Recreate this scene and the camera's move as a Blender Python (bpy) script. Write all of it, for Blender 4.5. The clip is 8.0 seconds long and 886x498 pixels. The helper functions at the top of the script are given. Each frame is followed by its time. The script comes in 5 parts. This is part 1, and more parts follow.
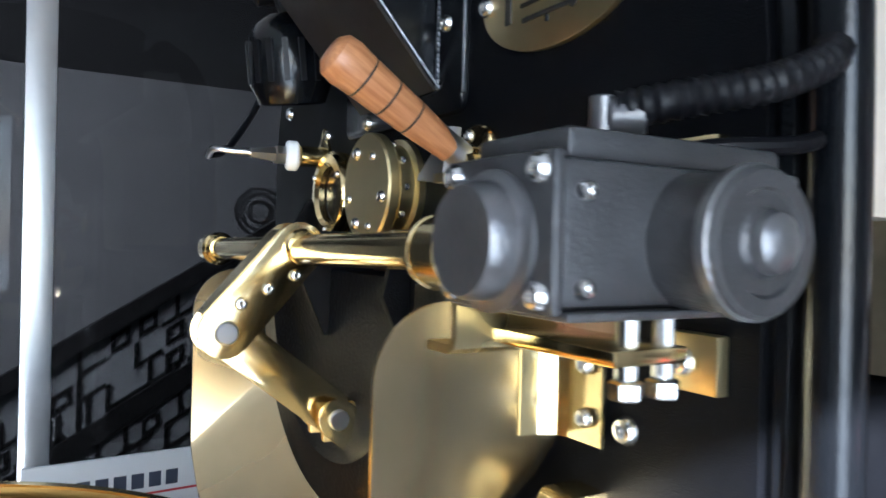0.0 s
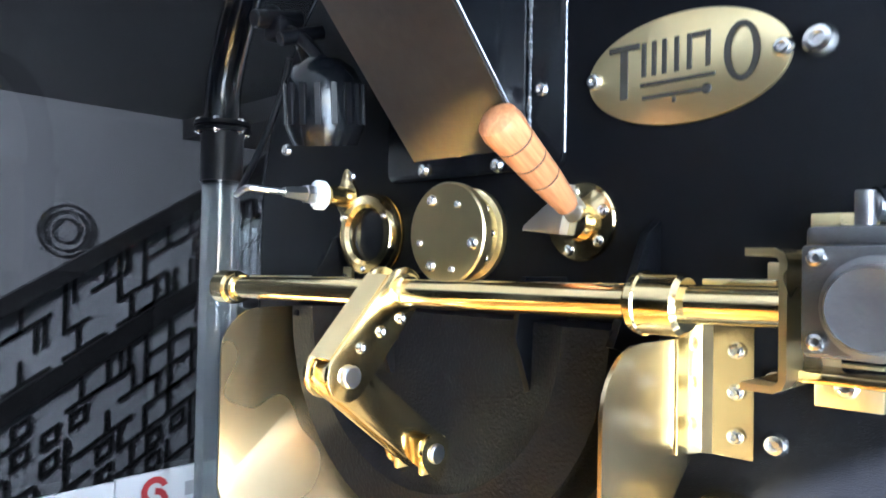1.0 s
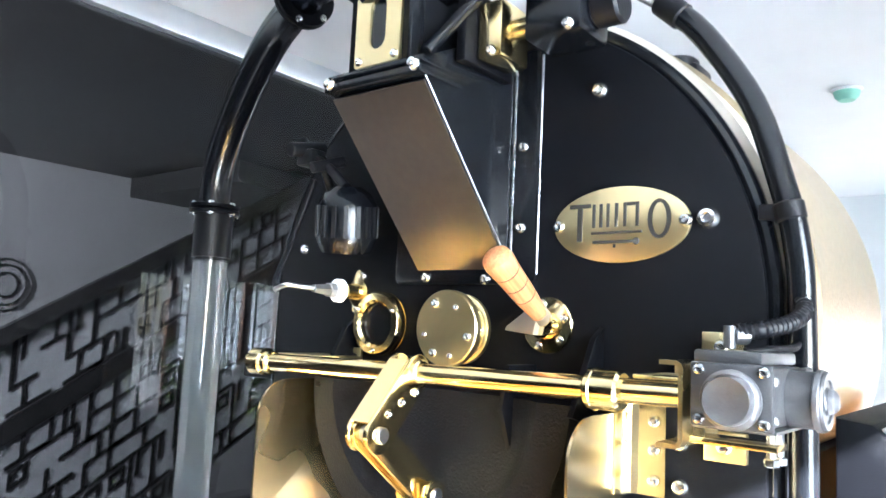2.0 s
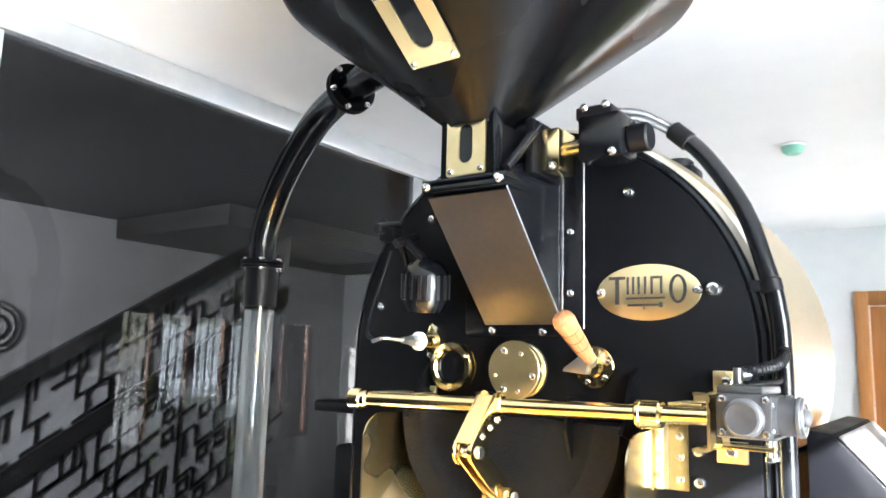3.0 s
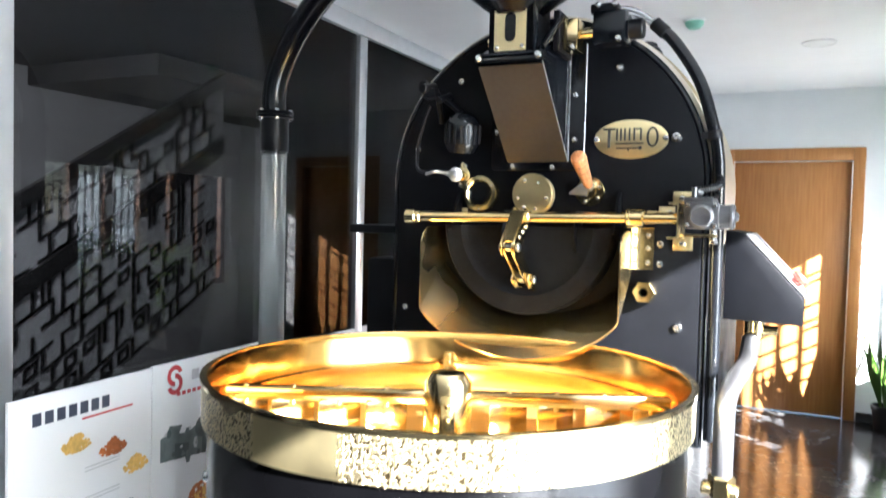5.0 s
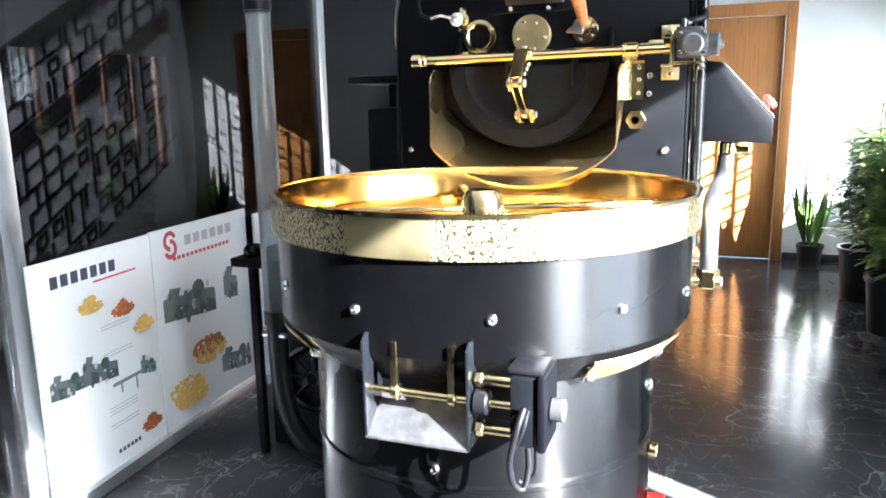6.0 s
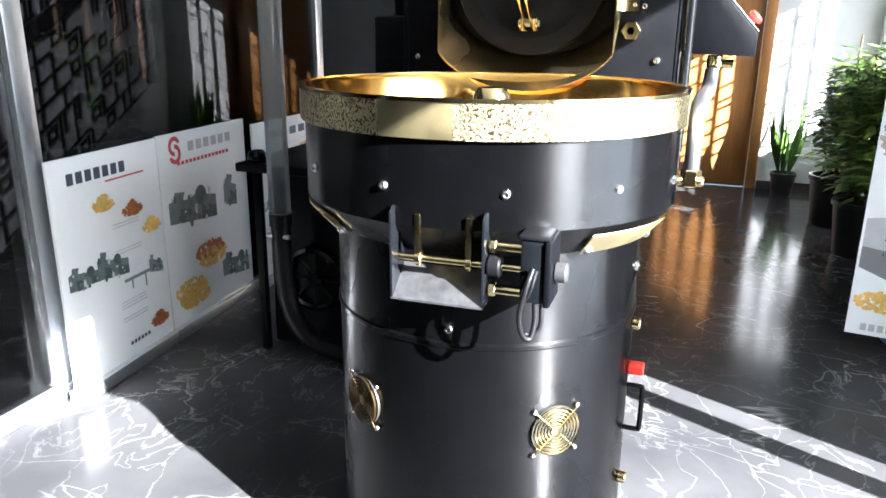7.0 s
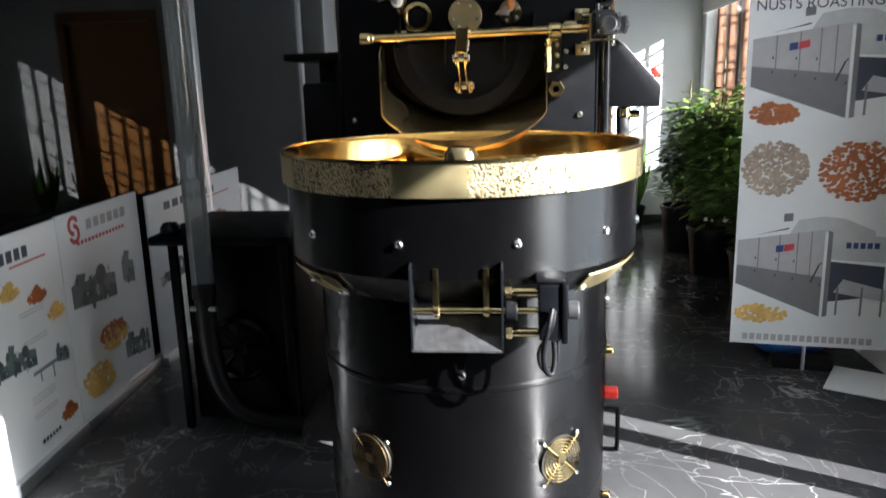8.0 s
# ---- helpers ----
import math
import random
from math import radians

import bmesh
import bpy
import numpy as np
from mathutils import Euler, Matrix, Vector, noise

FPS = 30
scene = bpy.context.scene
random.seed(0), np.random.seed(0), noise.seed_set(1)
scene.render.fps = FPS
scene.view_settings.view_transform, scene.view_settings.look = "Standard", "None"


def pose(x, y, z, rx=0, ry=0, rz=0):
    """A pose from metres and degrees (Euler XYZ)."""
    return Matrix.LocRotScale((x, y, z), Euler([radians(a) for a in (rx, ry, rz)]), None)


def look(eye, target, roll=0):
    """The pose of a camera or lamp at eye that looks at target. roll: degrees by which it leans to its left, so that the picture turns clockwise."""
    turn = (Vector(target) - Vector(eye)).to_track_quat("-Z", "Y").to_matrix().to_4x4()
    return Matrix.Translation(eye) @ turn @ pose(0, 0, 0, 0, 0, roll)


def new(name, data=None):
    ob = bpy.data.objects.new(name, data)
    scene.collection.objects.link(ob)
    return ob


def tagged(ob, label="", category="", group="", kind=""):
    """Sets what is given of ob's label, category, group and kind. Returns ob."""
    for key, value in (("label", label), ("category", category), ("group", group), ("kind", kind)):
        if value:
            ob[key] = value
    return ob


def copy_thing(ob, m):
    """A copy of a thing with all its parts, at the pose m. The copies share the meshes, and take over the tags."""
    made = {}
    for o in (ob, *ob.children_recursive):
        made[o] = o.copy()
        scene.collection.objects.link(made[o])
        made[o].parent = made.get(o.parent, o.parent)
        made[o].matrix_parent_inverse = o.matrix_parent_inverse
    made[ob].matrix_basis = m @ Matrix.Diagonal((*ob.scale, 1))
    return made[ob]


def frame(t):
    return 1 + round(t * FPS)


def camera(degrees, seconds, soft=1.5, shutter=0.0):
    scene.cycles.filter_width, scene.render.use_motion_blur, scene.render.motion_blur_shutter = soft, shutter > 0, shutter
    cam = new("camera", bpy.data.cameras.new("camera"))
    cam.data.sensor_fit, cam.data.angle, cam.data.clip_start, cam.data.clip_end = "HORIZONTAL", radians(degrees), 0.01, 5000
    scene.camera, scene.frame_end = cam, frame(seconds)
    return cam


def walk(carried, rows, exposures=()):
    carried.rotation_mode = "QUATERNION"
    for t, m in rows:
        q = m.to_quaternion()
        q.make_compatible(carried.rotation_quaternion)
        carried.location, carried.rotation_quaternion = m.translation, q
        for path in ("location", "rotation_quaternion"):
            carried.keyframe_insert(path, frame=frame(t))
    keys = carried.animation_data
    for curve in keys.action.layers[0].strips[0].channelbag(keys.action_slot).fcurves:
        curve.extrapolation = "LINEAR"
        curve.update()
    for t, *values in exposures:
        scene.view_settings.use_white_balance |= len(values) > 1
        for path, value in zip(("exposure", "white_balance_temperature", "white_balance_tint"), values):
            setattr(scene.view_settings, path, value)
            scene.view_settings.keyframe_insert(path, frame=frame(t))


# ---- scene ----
cam = camera(62.12, 8.0, soft=1.5, shutter=0.3)
ROWS = [
    (0.0, 0.5173, -0.3068, 1.4900, 89.637, -1.398, 59.890),
    (0.5, 0.4447, -0.3999, 1.4936, 90.931, -1.410, 54.939),
    (1.0, 0.3997, -0.5432, 1.5070, 91.362, -1.124, 44.173),
    (1.5, 0.4389, -0.6822, 1.5347, 96.120, -3.153, 40.109),
    (1.7, 0.4631, -0.7158, 1.5358, 96.082, -3.011, 39.066),
    (2.8, 0.5609, -1.0515, 1.5433, 97.897, -2.710, 37.555),
    (3.0, 0.5373, -1.1308, 1.5505, 98.668, -1.626, 35.222),
    (3.5, 0.4650, -1.3028, 1.5609, 98.827, -0.497, 29.120),
    (4.0, 0.4743, -1.4399, 1.5582, 99.739, -1.986, 27.209),
    (4.5, 0.5002, -1.5736, 1.5064, 94.020, -2.738, 26.472),
    (4.7, 0.5018, -1.6230, 1.4940, 91.505, -2.564, 27.049),
    (5.8, 0.3767, -1.9091, 1.3857, 79.745, 0.837, 19.689),
    (6.0, 0.3703, -1.9458, 1.3733, 78.706, 0.943, 20.197),
    (6.5, 0.3891, -2.0575, 1.3372, 74.965, 1.397, 19.170),
    (7.0, 0.3579, -2.1360, 1.3205, 73.356, -0.598, 18.685),
    (7.5, 0.2397, -2.1859, 1.3004, 73.229, -1.234, 11.467),
    (8.0, 0.0622, -2.2848, 1.3459, 77.343, 1.594, 5.645),
]
EXPOSURES = [(t, stops, kelvin, 10) for t, stops, kelvin in ((0.0, 3.45, 5300), (0.5, 4.3, 5100), (1.0, 5.0, 5100), (1.7, 5.6, 5280), (3.0, 5.55, 5900), (4.0, 4.9, 5850), (4.7, 4.85, 5800), (5.8, 5.02, 5600), (6.5, 4.92, 5600), (7.0, 4.35, 5700), (7.5, 3.6, 5850), (8.0, 3.25, 5900))]
walk(cam, [(t, pose(x, y, z, rx, ry, rz)) for t, x, y, z, rx, ry, rz in ROWS], EXPOSURES)

# ---- light ----
SUN_AZ, SUN_EL = 63.0, 27.0  # degrees from -y towards +x, and up
sun_to = Vector((math.sin(radians(SUN_AZ)) * math.cos(radians(SUN_EL)), -math.cos(radians(SUN_AZ)) * math.cos(radians(SUN_EL)), math.sin(radians(SUN_EL))))
world = bpy.data.worlds.new("sky")
scene.world = world
world.use_nodes = True
wn = world.node_tree
sky = wn.nodes.new("ShaderNodeTexSky")
sky.sky_type, sky.sun_disc = "NISHITA", False
sky.sun_elevation, sky.sun_rotation = radians(SUN_EL), radians(180 - SUN_AZ)
wn.links.new(sky.outputs[0], wn.nodes["Background"].inputs[0])
wn.nodes["Background"].inputs[1].default_value = 0.04
sun = new("sun", bpy.data.lights.new("sun", "SUN"))
sun.data.energy, sun.data.angle, sun.data.color = 5.0, radians(0.55), (1.0, 0.94, 0.86)
sun.matrix_world = look(sun_to * 10, (0, 0, 0))


def window_light(name, y0, y1, z0, z1, power, x=2.25):
    """Sky light through an opening in the window wall."""
    la = new(name, bpy.data.lights.new(name, "AREA"))
    la.data.shape, la.data.size, la.data.size_y = "RECTANGLE", abs(y1 - y0), abs(z1 - z0)
    la.data.energy, la.data.color = power, (0.80, 0.90, 1.0)
    la.matrix_world = look((x, (y0 + y1) / 2, (z0 + z1) / 2), (x - 1, (y0 + y1) / 2, (z0 + z1) / 2))
    return la


window_light("sky_light_front", -2.45, -0.08, 0.2, 2.3, 6.0)
window_light("sky_light_rear", 3.0, 4.66, 0.8, 1.85, 2.8)


# ---- materials ----
def mat(name, color, rough=0.5, metal=0.0, noise_scale=20.0, vary=0.12, bump=0.0, bump_scale=200.0, rough_vary=0.12, spec=0.5, coat=0.0):
    m = bpy.data.materials.new(name)
    m.use_nodes = True
    t = m.node_tree
    b = t.nodes["Principled BSDF"]
    co = t.nodes.new("ShaderNodeTexCoord")
    n1 = t.nodes.new("ShaderNodeTexNoise")
    n1.inputs["Scale"].default_value, n1.inputs["Detail"].default_value = noise_scale, 6
    n2 = t.nodes.new("ShaderNodeTexNoise")
    n2.inputs["Scale"].default_value, n2.inputs["Detail"].default_value = noise_scale * 0.13 + 0.6, 3
    t.links.new(co.outputs["Object"], n1.inputs[0])
    t.links.new(co.outputs["Object"], n2.inputs[0])
    add = t.nodes.new("ShaderNodeMath")
    add.operation = "ADD"
    t.links.new(n1.outputs[0], add.inputs[0])
    t.links.new(n2.outputs[0], add.inputs[1])
    mr = t.nodes.new("ShaderNodeMapRange")
    mr.inputs[1].default_value, mr.inputs[2].default_value = 0.6, 1.4
    mr.inputs[3].default_value, mr.inputs[4].default_value = 1 - vary, 1 + vary
    t.links.new(add.outputs[0], mr.inputs[0])
    mx = t.nodes.new("ShaderNodeVectorMath")
    mx.operation = "SCALE"
    mx.inputs[0].default_value = color
    t.links.new(mr.outputs[0], mx.inputs["Scale"])
    t.links.new(mx.outputs[0], b.inputs["Base Color"])
    rr = t.nodes.new("ShaderNodeMapRange")
    rr.inputs[1].default_value, rr.inputs[2].default_value = 0.3, 0.7
    rr.inputs[3].default_value, rr.inputs[4].default_value = rough * (1 - rough_vary), rough * (1 + rough_vary)
    t.links.new(n2.outputs[0], rr.inputs[0])
    t.links.new(rr.outputs[0], b.inputs["Roughness"])
    b.inputs["Metallic"].default_value = metal
    b.inputs["Specular IOR Level"].default_value = spec
    b.inputs["Coat Weight"].default_value = coat
    if bump:
        n3 = t.nodes.new("ShaderNodeTexNoise")
        n3.inputs["Scale"].default_value, n3.inputs["Detail"].default_value = bump_scale, 4
        t.links.new(co.outputs["Object"], n3.inputs[0])
        bp = t.nodes.new("ShaderNodeBump")
        bp.inputs["Strength"].default_value, bp.inputs["Distance"].default_value = bump, 0.002
        t.links.new(n3.outputs[0], bp.inputs["Height"])
        t.links.new(bp.outputs[0], b.inputs["Normal"])
    return m


def sheet_glass(name, tint, ior=1.5, haze=0.0):
    """A thin pane: tinted see-through with a mirror share by Fresnel."""
    m = bpy.data.materials.new(name)
    m.use_nodes = True
    t = m.node_tree
    t.nodes.remove(t.nodes["Principled BSDF"])
    tr, gl, fr, mix = (t.nodes.new("ShaderNode" + k) for k in ("BsdfTransparent", "BsdfGlossy", "Fresnel", "MixShader"))
    tr.inputs[0].default_value, gl.inputs["Roughness"].default_value, fr.inputs[0].default_value = (*tint, 1), 0.005, ior
    t.links.new(fr.outputs[0], mix.inputs[0])
    t.links.new(tr.outputs[0], mix.inputs[1])
    t.links.new(gl.outputs[0], mix.inputs[2])
    last = mix
    if haze:
        df, mh = t.nodes.new("ShaderNodeBsdfTranslucent"), t.nodes.new("ShaderNodeMixShader")
        df.inputs[0].default_value, mh.inputs[0].default_value = (0.85, 0.88, 0.9, 1), haze
        t.links.new(mix.outputs[0], mh.inputs[1])
        t.links.new(df.outputs[0], mh.inputs[2])
        last = mh
    t.links.new(last.outputs[0], t.nodes["Material Output"].inputs[0])
    return m


def marble_mat():
    m = mat("black_marble", (0.028, 0.028, 0.03), 0.15, 0, 6, 0.5, spec=0.10)
    t = m.node_tree
    b = t.nodes["Principled BSDF"]
    co = t.nodes.new("ShaderNodeTexCoord")

    def ridge(scale, detail, distortion, stretch):
        """Thin meandering lines where a noise crosses its middle value; returns the distance from the line."""
        mp = t.nodes.new("ShaderNodeMapping")
        mp.inputs["Scale"].default_value, mp.inputs["Rotation"].default_value = stretch, (0, 0, radians(32))
        t.links.new(co.outputs["Object"], mp.inputs[0])
        nz = t.nodes.new("ShaderNodeTexNoise")
        nz.inputs["Scale"].default_value, nz.inputs["Detail"].default_value, nz.inputs["Distortion"].default_value = scale, detail, distortion
        t.links.new(mp.outputs[0], nz.inputs[0])
        sub, ab = t.nodes.new("ShaderNodeMath"), t.nodes.new("ShaderNodeMath")
        sub.operation, ab.operation = "SUBTRACT", "ABSOLUTE"
        sub.inputs[1].default_value = 0.5
        t.links.new(nz.outputs[0], sub.inputs[0])
        t.links.new(sub.outputs[0], ab.inputs[0])
        return ab

    main = ridge(1.5, 4, 0.5, (1.0, 2.1, 1.0))
    ramp = t.nodes.new("ShaderNodeMapRange")
    ramp.inputs[1].default_value, ramp.inputs[2].default_value, ramp.inputs[3].default_value, ramp.inputs[4].default_value = 0.0, 0.0065, 0.5, 0.0
    t.links.new(main.outputs[0], ramp.inputs[0])
    patch = t.nodes.new("ShaderNodeTexNoise")
    patch.inputs["Scale"].default_value, patch.inputs["Detail"].default_value = 1.7, 5
    t.links.new(co.outputs["Object"], patch.inputs[0])
    pr = t.nodes.new("ShaderNodeMapRange")
    pr.inputs[1].default_value, pr.inputs[2].default_value = 0.37, 0.63
    t.links.new(patch.outputs[0], pr.inputs[0])
    mul = t.nodes.new("ShaderNodeMath")
    mul.operation = "MULTIPLY"
    t.links.new(ramp.outputs[0], mul.inputs[0])
    t.links.new(pr.outputs[0], mul.inputs[1])
    cloud = t.nodes.new("ShaderNodeMath")
    cloud.operation = "MULTIPLY_ADD"
    cloud.inputs[1].default_value, cloud.inputs[2].default_value = 0.055, 0.0
    t.links.new(pr.outputs[0], cloud.inputs[0])
    fine = ridge(4.2, 5, 0.8, (1.6, 0.9, 1.0))
    fr = t.nodes.new("ShaderNodeMapRange")
    fr.inputs[1].default_value, fr.inputs[2].default_value, fr.inputs[3].default_value, fr.inputs[4].default_value = 0.0, 0.014, 0.26, 0.0
    t.links.new(fine.outputs[0], fr.inputs[0])
    fm = t.nodes.new("ShaderNodeMath")
    fm.operation = "MULTIPLY_ADD"
    t.links.new(fr.outputs[0], fm.inputs[0])
    t.links.new(pr.outputs[0], fm.inputs[1])
    t.links.new(cloud.outputs[0], fm.inputs[2])
    tot = t.nodes.new("ShaderNodeMath")
    t.links.new(mul.outputs[0], tot.inputs[0])
    t.links.new(fm.outputs[0], tot.inputs[1])
    mixc = t.nodes.new("ShaderNodeMix")
    mixc.data_type = "RGBA"
    mixc.inputs["A"].default_value, mixc.inputs["B"].default_value = (0.034, 0.034, 0.036, 1), (0.47, 0.47, 0.46, 1)
    t.links.new(tot.outputs[0], mixc.inputs["Factor"])
    t.links.new(mixc.outputs["Result"], b.inputs["Base Color"])
    return m


def hammered_mat():
    """Brass sheet with dark pitted hammer marks."""
    m = mat("hammered_brass", (0.80, 0.66, 0.36), 0.3, 1.0, 30, 0.1)
    t = m.node_tree
    b = t.nodes["Principled BSDF"]
    co = t.nodes.new("ShaderNodeTexCoord")
    n = t.nodes.new("ShaderNodeTexNoise")
    n.inputs["Scale"].default_value, n.inputs["Detail"].default_value = 230, 1.5
    t.links.new(co.outputs["Object"], n.inputs[0])
    r = t.nodes.new("ShaderNodeMapRange")
    r.inputs[1].default_value, r.inputs[2].default_value = 0.44, 0.49
    t.links.new(n.outputs[0], r.inputs[0])
    mixc = t.nodes.new("ShaderNodeMix")
    mixc.data_type = "RGBA"
    mixc.inputs["A"].default_value, mixc.inputs["B"].default_value = (0.12, 0.09, 0.045, 1), (0.80, 0.68, 0.40, 1)
    t.links.new(r.outputs[0], mixc.inputs["Factor"])
    t.links.new(mixc.outputs["Result"], b.inputs["Base Color"])
    bp = t.nodes.new("ShaderNodeBump")
    bp.inputs["Strength"].default_value, bp.inputs["Distance"].default_value = 0.6, 0.002
    t.links.new(r.outputs[0], bp.inputs["Height"])
    t.links.new(bp.outputs[0], b.inputs["Normal"])
    return m


def wood_mat(name, c1, c2, rough, scale, axis):
    m = mat(name, c1, rough, 0, 8, 0.1)
    t = m.node_tree
    b = t.nodes["Principled BSDF"]
    co = t.nodes.new("ShaderNodeTexCoord")
    mp = t.nodes.new("ShaderNodeMapping")
    s = [scale] * 3
    s[axis] = scale * 0.06
    mp.inputs["Scale"].default_value = s
    n = t.nodes.new("ShaderNodeTexNoise")
    n.inputs["Scale"].default_value, n.inputs["Detail"].default_value = 1.0, 8
    t.links.new(co.outputs["Object"], mp.inputs[0])
    t.links.new(mp.outputs[0], n.inputs[0])
    r = t.nodes.new("ShaderNodeMapRange")
    r.inputs[1].default_value, r.inputs[2].default_value = 0.3, 0.7
    t.links.new(n.outputs[0], r.inputs[0])
    mixc = t.nodes.new("ShaderNodeMix")
    mixc.data_type = "RGBA"
    mixc.inputs["A"].default_value, mixc.inputs["B"].default_value = (*c1, 1), (*c2, 1)
    t.links.new(r.outputs[0], mixc.inputs["Factor"])
    t.links.new(mixc.outputs["Result"], b.inputs["Base Color"])
    return m


BLACK = mat("black_powder_coat", (0.0018, 0.0020, 0.0028), 0.46, 0, 60, 0.25, 0.3, 900, spec=0.09)
BLACK_SATIN = mat("black_satin_steel", (0.0011, 0.0011, 0.0013), 0.27, 0.0, 25, 0.2, 0.02, 700, spec=0.25)
tn = BLACK_SATIN.node_tree.nodes.new("ShaderNodeTangent")
tn.direction_type, tn.axis = "RADIAL", "Z"
sb = BLACK_SATIN.node_tree.nodes["Principled BSDF"]
BLACK_SATIN.node_tree.links.new(tn.outputs[0], sb.inputs["Tangent"])
sb.inputs["Anisotropic"].default_value, sb.inputs["Anisotropic Rotation"].default_value = 0.8, 0.25
BLACK_GLOSS = mat("black_gloss", (0.0035, 0.004, 0.005), 0.19, 0, 40, 0.2, 0.06, 300, spec=0.38)
CHUTE = mat("black_brushed_chute", (0.032, 0.027, 0.024), 0.42, 0.6, 90, 0.2, 0.1, 500)
RUBBER = mat("black_rubber", (0.004, 0.004, 0.005), 0.42, 0, 60, 0.2, 0.2, 300, spec=0.2)
BRASS = mat("polished_brass", (0.83, 0.67, 0.35), 0.16, 1, 30, 0.06, 0.03, 120, 0.3)
BRASS_PALE = mat("pale_brass", (0.81, 0.68, 0.37), 0.33, 1, 40, 0.08, 0.03, 200, 0.3)
GOLD_IN = mat("orange_gold_inside", (0.95, 0.56, 0.15), 0.15, 1, 12, 0.08, 0.05, 40, 0.4)
BRASS_SATIN = mat("satin_brass_sheet", (0.64, 0.52, 0.31), 0.24, 1, 14, 0.15, 0.03, 90, 0.3)
HAMMERED = hammered_mat()
CASING = mat("beige_hammered_sheet", (0.46, 0.38, 0.26), 0.34, 0.9, 120, 0.16, 0.5, 130)
ZINC = mat("zinc_bolt", (0.75, 0.75, 0.74), 0.22, 1, 60, 0.1)
STEEL = mat("grey_steel", (0.52, 0.52, 0.53), 0.32, 1, 40, 0.12, 0.04, 300)
CAST = mat("dark_cast_grey", (0.075, 0.075, 0.078), 0.36, 0.6, 60, 0.25, 0.2, 500)
CAST_LIGHT = mat("pale_cast_aluminium", (0.17, 0.17, 0.175), 0.32, 0.75, 50, 0.25, 0.15, 400)
# pale metal that puts the window's glint into the edges' colour
GLINT_EDGE = mat("glint_edge_grey", (0.28, 0.29, 0.31), 0.3, 0.9, 120, 0.5, 0.3, 300)
CREAM = mat("cream_enamel", (0.66, 0.60, 0.50), 0.3, 0.35, 20, 0.08)
DOOR_CAST = mat("dark_cast_door", (0.006, 0.0065, 0.008), 0.5, 0, 50, 0.35, 0.5, 350, spec=0.07)
BIN_FLOOR = mat("brushed_gold_floor", (0.94, 0.62, 0.22), 0.40, 1, 30, 0.1, 0.1, 160, 0.2)
SHADED_BRASS = mat("shaded_brass", (0.13, 0.09, 0.045), 0.4, 1, 40, 0.3)
ALU = mat("silver_aluminium", (0.66, 0.68, 0.70), 0.35, 0.9, 20, 0.06)
WHITE_PLASTIC = mat("white_plastic", (0.78, 0.79, 0.78), 0.35, 0, 20, 0.04)
DARK_LETTER_AND_RECESS = mat("dark_engraving_and_recess", (0.02, 0.018, 0.014), 0.5)
HANDLE_WOOD = wood_mat("orange_beech", (0.27, 0.105, 0.038), (0.47, 0.22, 0.095), 0.33, 260, 2)
DOOR_WOOD = wood_mat("orange_oak_veneer", (0.38, 0.16, 0.045), (0.47, 0.22, 0.07), 0.35, 60, 2)
PLASTER = mat("white_wall_paint", (0.74, 0.75, 0.76), 0.8, 0, 9, 0.03, 0.1, 250)
CEILING = mat("white_ceiling_paint", (0.80, 0.80, 0.80), 0.6, 0, 5, 0.03, 0.04, 200)
MARBLE = marble_mat()
CLEAR = sheet_glass("clear_tube_plastic", (0.88, 0.9, 0.9), 1.5, 0.2)
PANE = sheet_glass("dark_tinted_glass", (0.31, 0.31, 0.31), 1.28)
WINDOW_PANE = sheet_glass("window_glass", (0.95, 0.97, 0.97))
SIGHT = sheet_glass("sight_glass", (0.4, 0.4, 0.4))
RED = mat("red_plastic", (0.62, 0.03, 0.02), 0.35)
GREEN_PLASTIC = mat("pale_green_plastic", (0.25, 0.55, 0.42), 0.4)
PAPER = mat("white_print_board", (0.82, 0.84, 0.85), 0.45, 0, 4, 0.03)
INK = mat("dark_blue_grey_ink", (0.05, 0.06, 0.09), 0.5)
INK_RED = mat("red_ink", (0.55, 0.05, 0.06), 0.5)
INK_GREY = mat("grey_print", (0.46, 0.46, 0.48), 0.5)
INK_LIGHT = mat("light_grey_print", (0.55, 0.57, 0.58), 0.5)
INK_GREEN = mat("green_grey_print", (0.15, 0.19, 0.19), 0.5, 0, 14, 0.6)
INK_DEEP = mat("deep_green_print", (0.07, 0.10, 0.10), 0.5, 0, 14, 0.6)
NUT_BROWN = mat("roasted_nut_print", (0.42, 0.13, 0.035), 0.5, 0, 60, 0.4)
NUT_PALE = mat("seed_print", (0.42, 0.33, 0.25), 0.5, 0, 60, 0.4)
NUT_YELLOW = mat("snack_print", (0.70, 0.45, 0.12), 0.5, 0, 60, 0.35)
LEAF = mat("green_leaf", (0.095, 0.19, 0.032), 0.38, 0, 6, 0.5)
LEAF2 = mat("light_green_leaf", (0.22, 0.31, 0.07), 0.4, 0, 6, 0.5)
STEM = mat("brown_stem", (0.10, 0.07, 0.035), 0.7)
SOIL = mat("dark_soil", (0.03, 0.02, 0.014), 0.95, 0, 60, 0.5, 0.6, 120)
POT = mat("black_plastic_pot", (0.012, 0.012, 0.013), 0.35)
BLUE_BAG = mat("blue_plastic_bag", (0.02, 0.12, 0.45), 0.3, 0, 20, 0.3, 0.8, 40)
IRON = mat("dark_window_iron", (0.10, 0.10, 0.11), 0.5, 0.3)
WOOD_FRAME = mat("brown_window_frame", (0.16, 0.075, 0.04), 0.45, 0, 20, 0.2)
GREY_WALL = mat("grey_stairwell_paint", (0.42, 0.42, 0.43), 0.8, 0, 4, 0.1)
